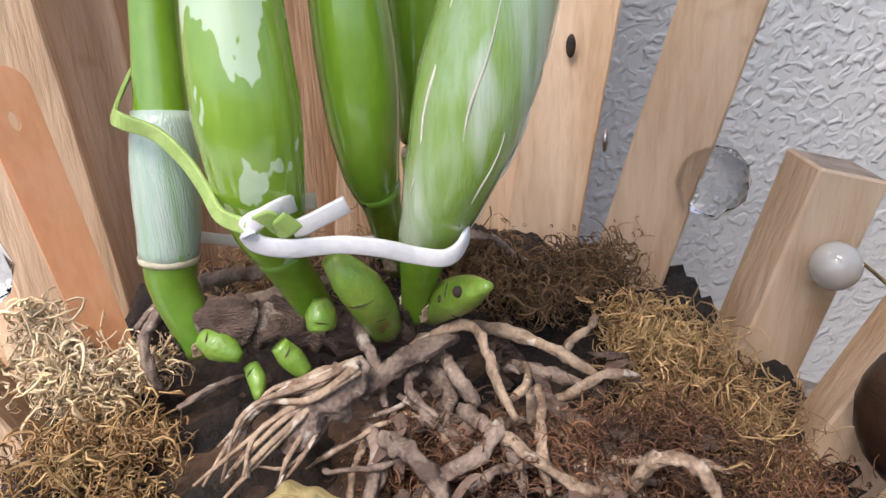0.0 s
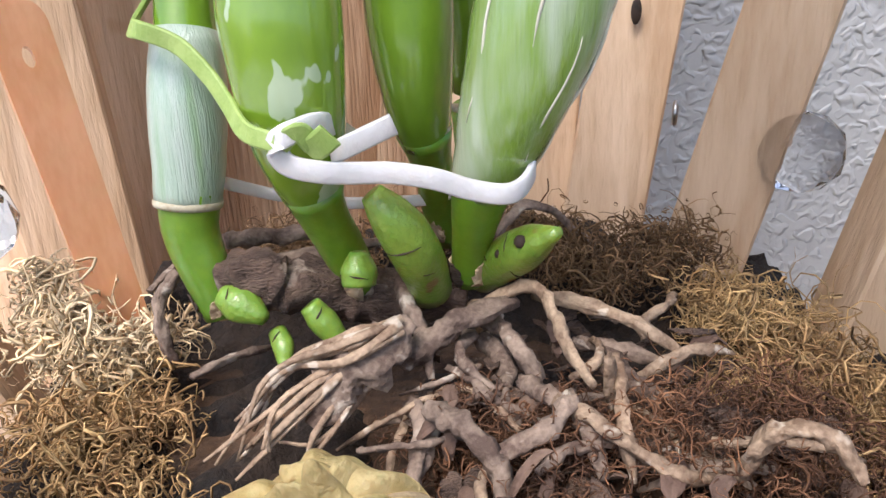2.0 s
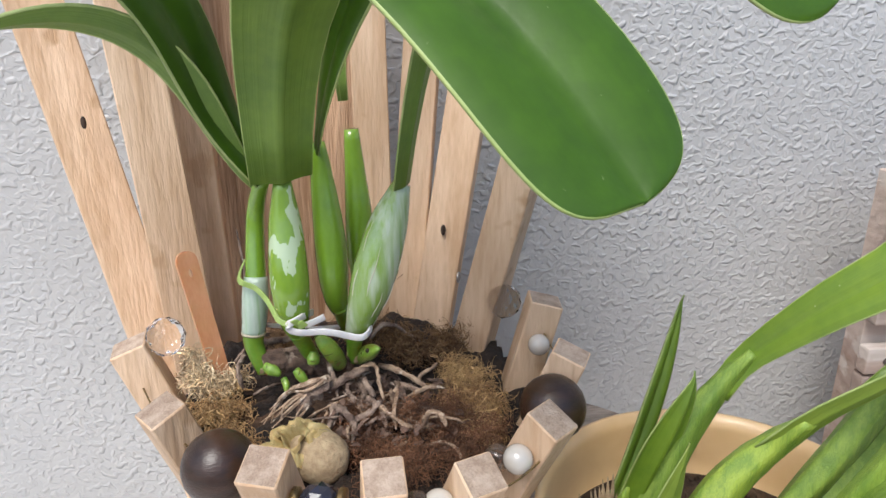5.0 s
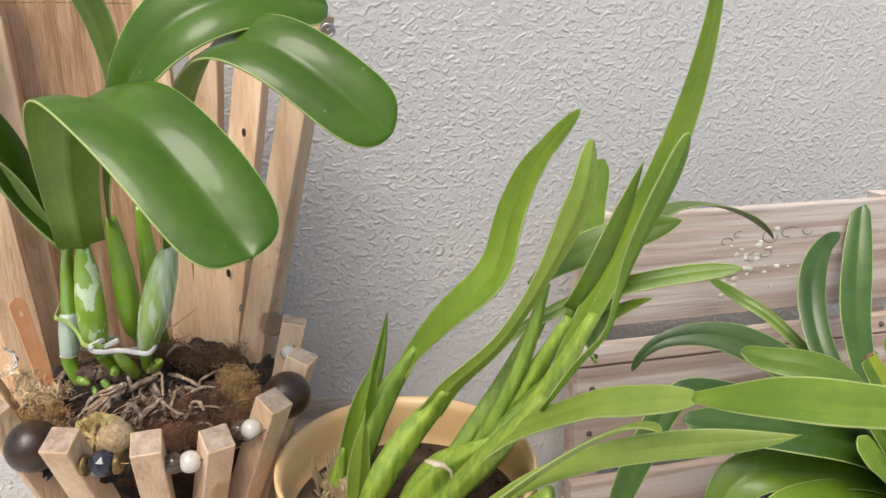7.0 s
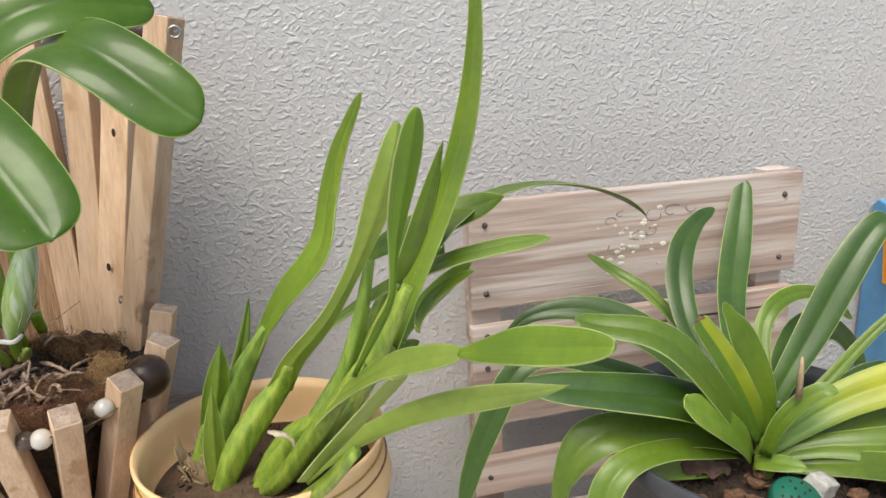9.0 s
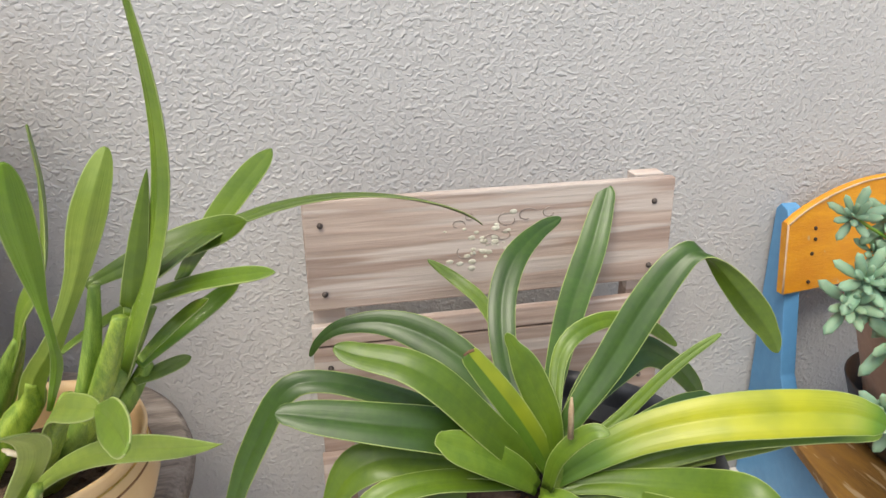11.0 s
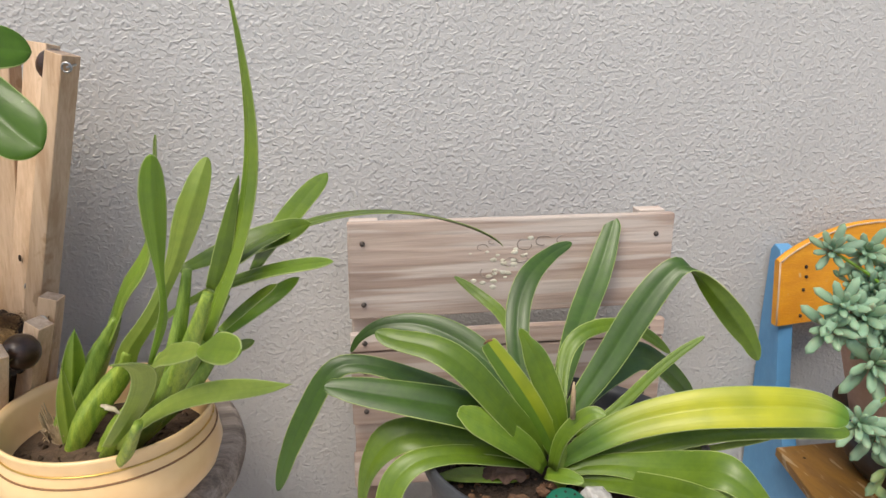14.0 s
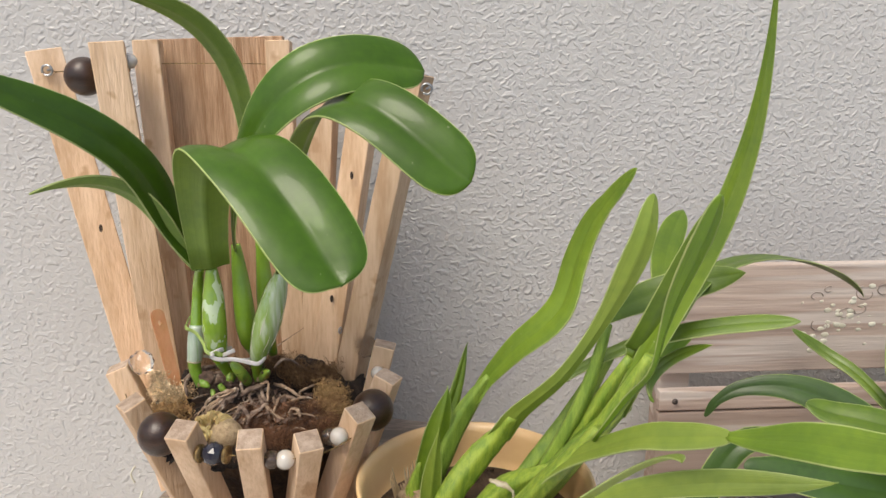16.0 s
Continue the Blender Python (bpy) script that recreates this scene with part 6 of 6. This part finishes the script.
edge = [(1.016 + 0.336 * u, 0.3325 + 0.02 * math.sin(u * math.pi) + 0.12 * (0.09 + 0.045 * math.sin(u * math.pi) ** 0.8), 0.4005 + 0.045 * math.sin(u * math.pi) ** 0.8) for u in [k / 24 for k in range(25)]]
part("worn_edge", tube(edge, 0.0013, 8, 0.5), PALE, kid, "bare wood where the paint has worn off")
part("worn_edge", tube([(1.0142, 0.3325 + 0.12 * q, 0.312 + q) for q in (0, 0.03, 0.06, 0.088)], 0.0013, 8, 0.5), PALE, kid, "bare wood where the paint has worn off")
part("backrest", bm, YELLOW, kid, "worn yellow painted curved backrest", smooth=False)
for x, z in ((1.0589, 0.39), (1.06, 0.376), (1.0564, 0.358), (1.054, 0.3215)):
    part("nail", ball((x, 0.3325 + 0.02 * math.sin((x - 1.014) / 0.34 * math.pi) + 0.12 * (z - 0.311), z), 0.0026, 1, 10), KNOT, kid, "dark nail head")
bm = bmesh.new()
f = bm.faces.new([bm.verts.new(v) for v in ((1.0, 0.278, 0.158), (1.35, 0.278, 0.158), (1.39, 0.03, 0.17), (0.944, 0.03, 0.17))])
for v in bmesh.ops.extrude_face_region(bm, geom=[f])["geom"]:
    if isinstance(v, bmesh.types.BMVert):
        v.co.z -= 0.013
bmesh.ops.recalc_face_normals(bm, faces=bm.faces[:])
bmesh.ops.bevel(bm, geom=bm.edges[:], offset=0.0025, segments=2, affect="EDGES", profile=0.6)
part("seat", bm, OCHRESHADE, kid, "worn ochre painted seat, its colour darkened for shade", smooth=False)
for x, y in ((1.02, 0.245), (0.99, 0.12), (0.978, 0.07)):
    part("nail", ball((x, y, 0.1696 - 0.0484 * (y - 0.03)), 0.0025, 0.5, 10), KNOT, kid, "dark nail head")

SX, SY, SZ = 1.13, 0.185, 0.166
spot = thing("flower_pot", (SX, SY, SZ), "pinkish beige clay pot standing in a dark bowl", "flower pot")
part("body", lathe([(0.0, 0.0), (0.066, 0.0), (0.072, 0.02), (0.088, 0.085), (0.108, 0.16), (0.113, 0.165), (0.114, 0.178), (0.109, 0.18), (0.104, 0.165), (0.1, 0.15), (0.0, 0.15)], (SX, SY, SZ + 0.004), 48), CLAY, spot)
part("bowl", lathe([(0.0, 0.0), (0.07, 0.0), (0.085, 0.02), (0.104, 0.082), (0.101, 0.083), (0.082, 0.024), (0.0, 0.003)], (SX, SY, SZ), 48), BPOT, spot, "dark plastic bowl")
sedum = thing("succulent_plant", (SX, SY, SZ + 0.155), "trailing grey-green succulent with fleshy rosettes", "succulent")


def rosette(place, size, aim, rn, count=18, stretch=1.0):
    bm = bmesh.new()
    z = Vector(aim).normalized()
    x = z.orthogonal().normalized()
    y = z.cross(x)
    for k in range(count):
        a = k * 2.4
        t = k / count
        d = (z * (0.25 + 0.9 * t) + (x * math.cos(a) + y * math.sin(a)) * (1.15 - 0.8 * t)).normalized()
        ln = size * (1.0 - 0.45 * t) * rn.uniform(0.85, 1.1)
        side = d.cross(z).normalized()
        n2 = side.cross(d)
        m = Matrix((side, d, n2)).transposed().to_4x4()
        m.translation = Vector(place) + d * ln * 0.5 - z * size * 0.12 * (1 - t)
        made = bmesh.ops.create_uvsphere(bm, u_segments=8, v_segments=7, radius=0.5)["verts"]
        for v in made:
            q = v.co.y + 0.5
            w = 0.42 + 0.95 * q if q < 0.72 else 1.1 - 0.35 * (q - 0.72)
            v.co = m @ Vector((v.co.x * ln * 0.33 * w / stretch, v.co.y * ln, v.co.z * ln * 0.17 * w))
    return bm


rn = random.Random(8)
ROS = [((0.976, 0.2, 0.46), 0.0285), ((1.02, 0.2, 0.456), 0.03), ((1.039, 0.19, 0.435), 0.03), ((1.008, 0.2, 0.42), 0.026), ((0.978, 0.17, 0.403), 0.034), ((1.003, 0.165, 0.392), 0.042), ((0.966, 0.17, 0.378), 0.032), ((1.033, 0.17, 0.401), 0.034), ((1.025, 0.16, 0.37), 0.034), ((1.012, 0.15, 0.339), 0.04), ((1.025, 0.185, 0.415), 0.032), ((0.963, 0.1, 0.298), 0.03), ((0.988, 0.1, 0.281), 0.03), ((1.002, 0.09, 0.244), 0.032), ((1.008, 0.08, 0.206), 0.032), ((1.06, 0.17, 0.46), 0.034), ((1.09, 0.15, 0.43), 0.036), ((1.13, 0.14, 0.45), 0.036), ((1.16, 0.13, 0.4), 0.036), ((1.2, 0.15, 0.43), 0.036)]
for place, size in ROS:
    aim = Vector((-0.35 + rn.uniform(-0.3, 0.3), -0.8, 0.45 + rn.uniform(-0.35, 0.35)))
    part("rosette", rosette(place, size * 1.3, aim, rn, 14), SEDUM if place[2] > 0.28 else SEDUMY, sedum)
    root = Vector((SX - 0.02 + rn.uniform(-0.02, 0.02), SY - 0.02, SZ + 0.155))
    p = Vector(place)
    pts = spline([root, (root + p) / 2 + Vector((0, -0.01, 0.025)), p + Vector((0.002, 0.008, 0.0))], 6)
    part("stem", tube(pts, along([0.0025, 0.0022, 0.0018], len(pts)), 7, 0.3), STEM, sedum)
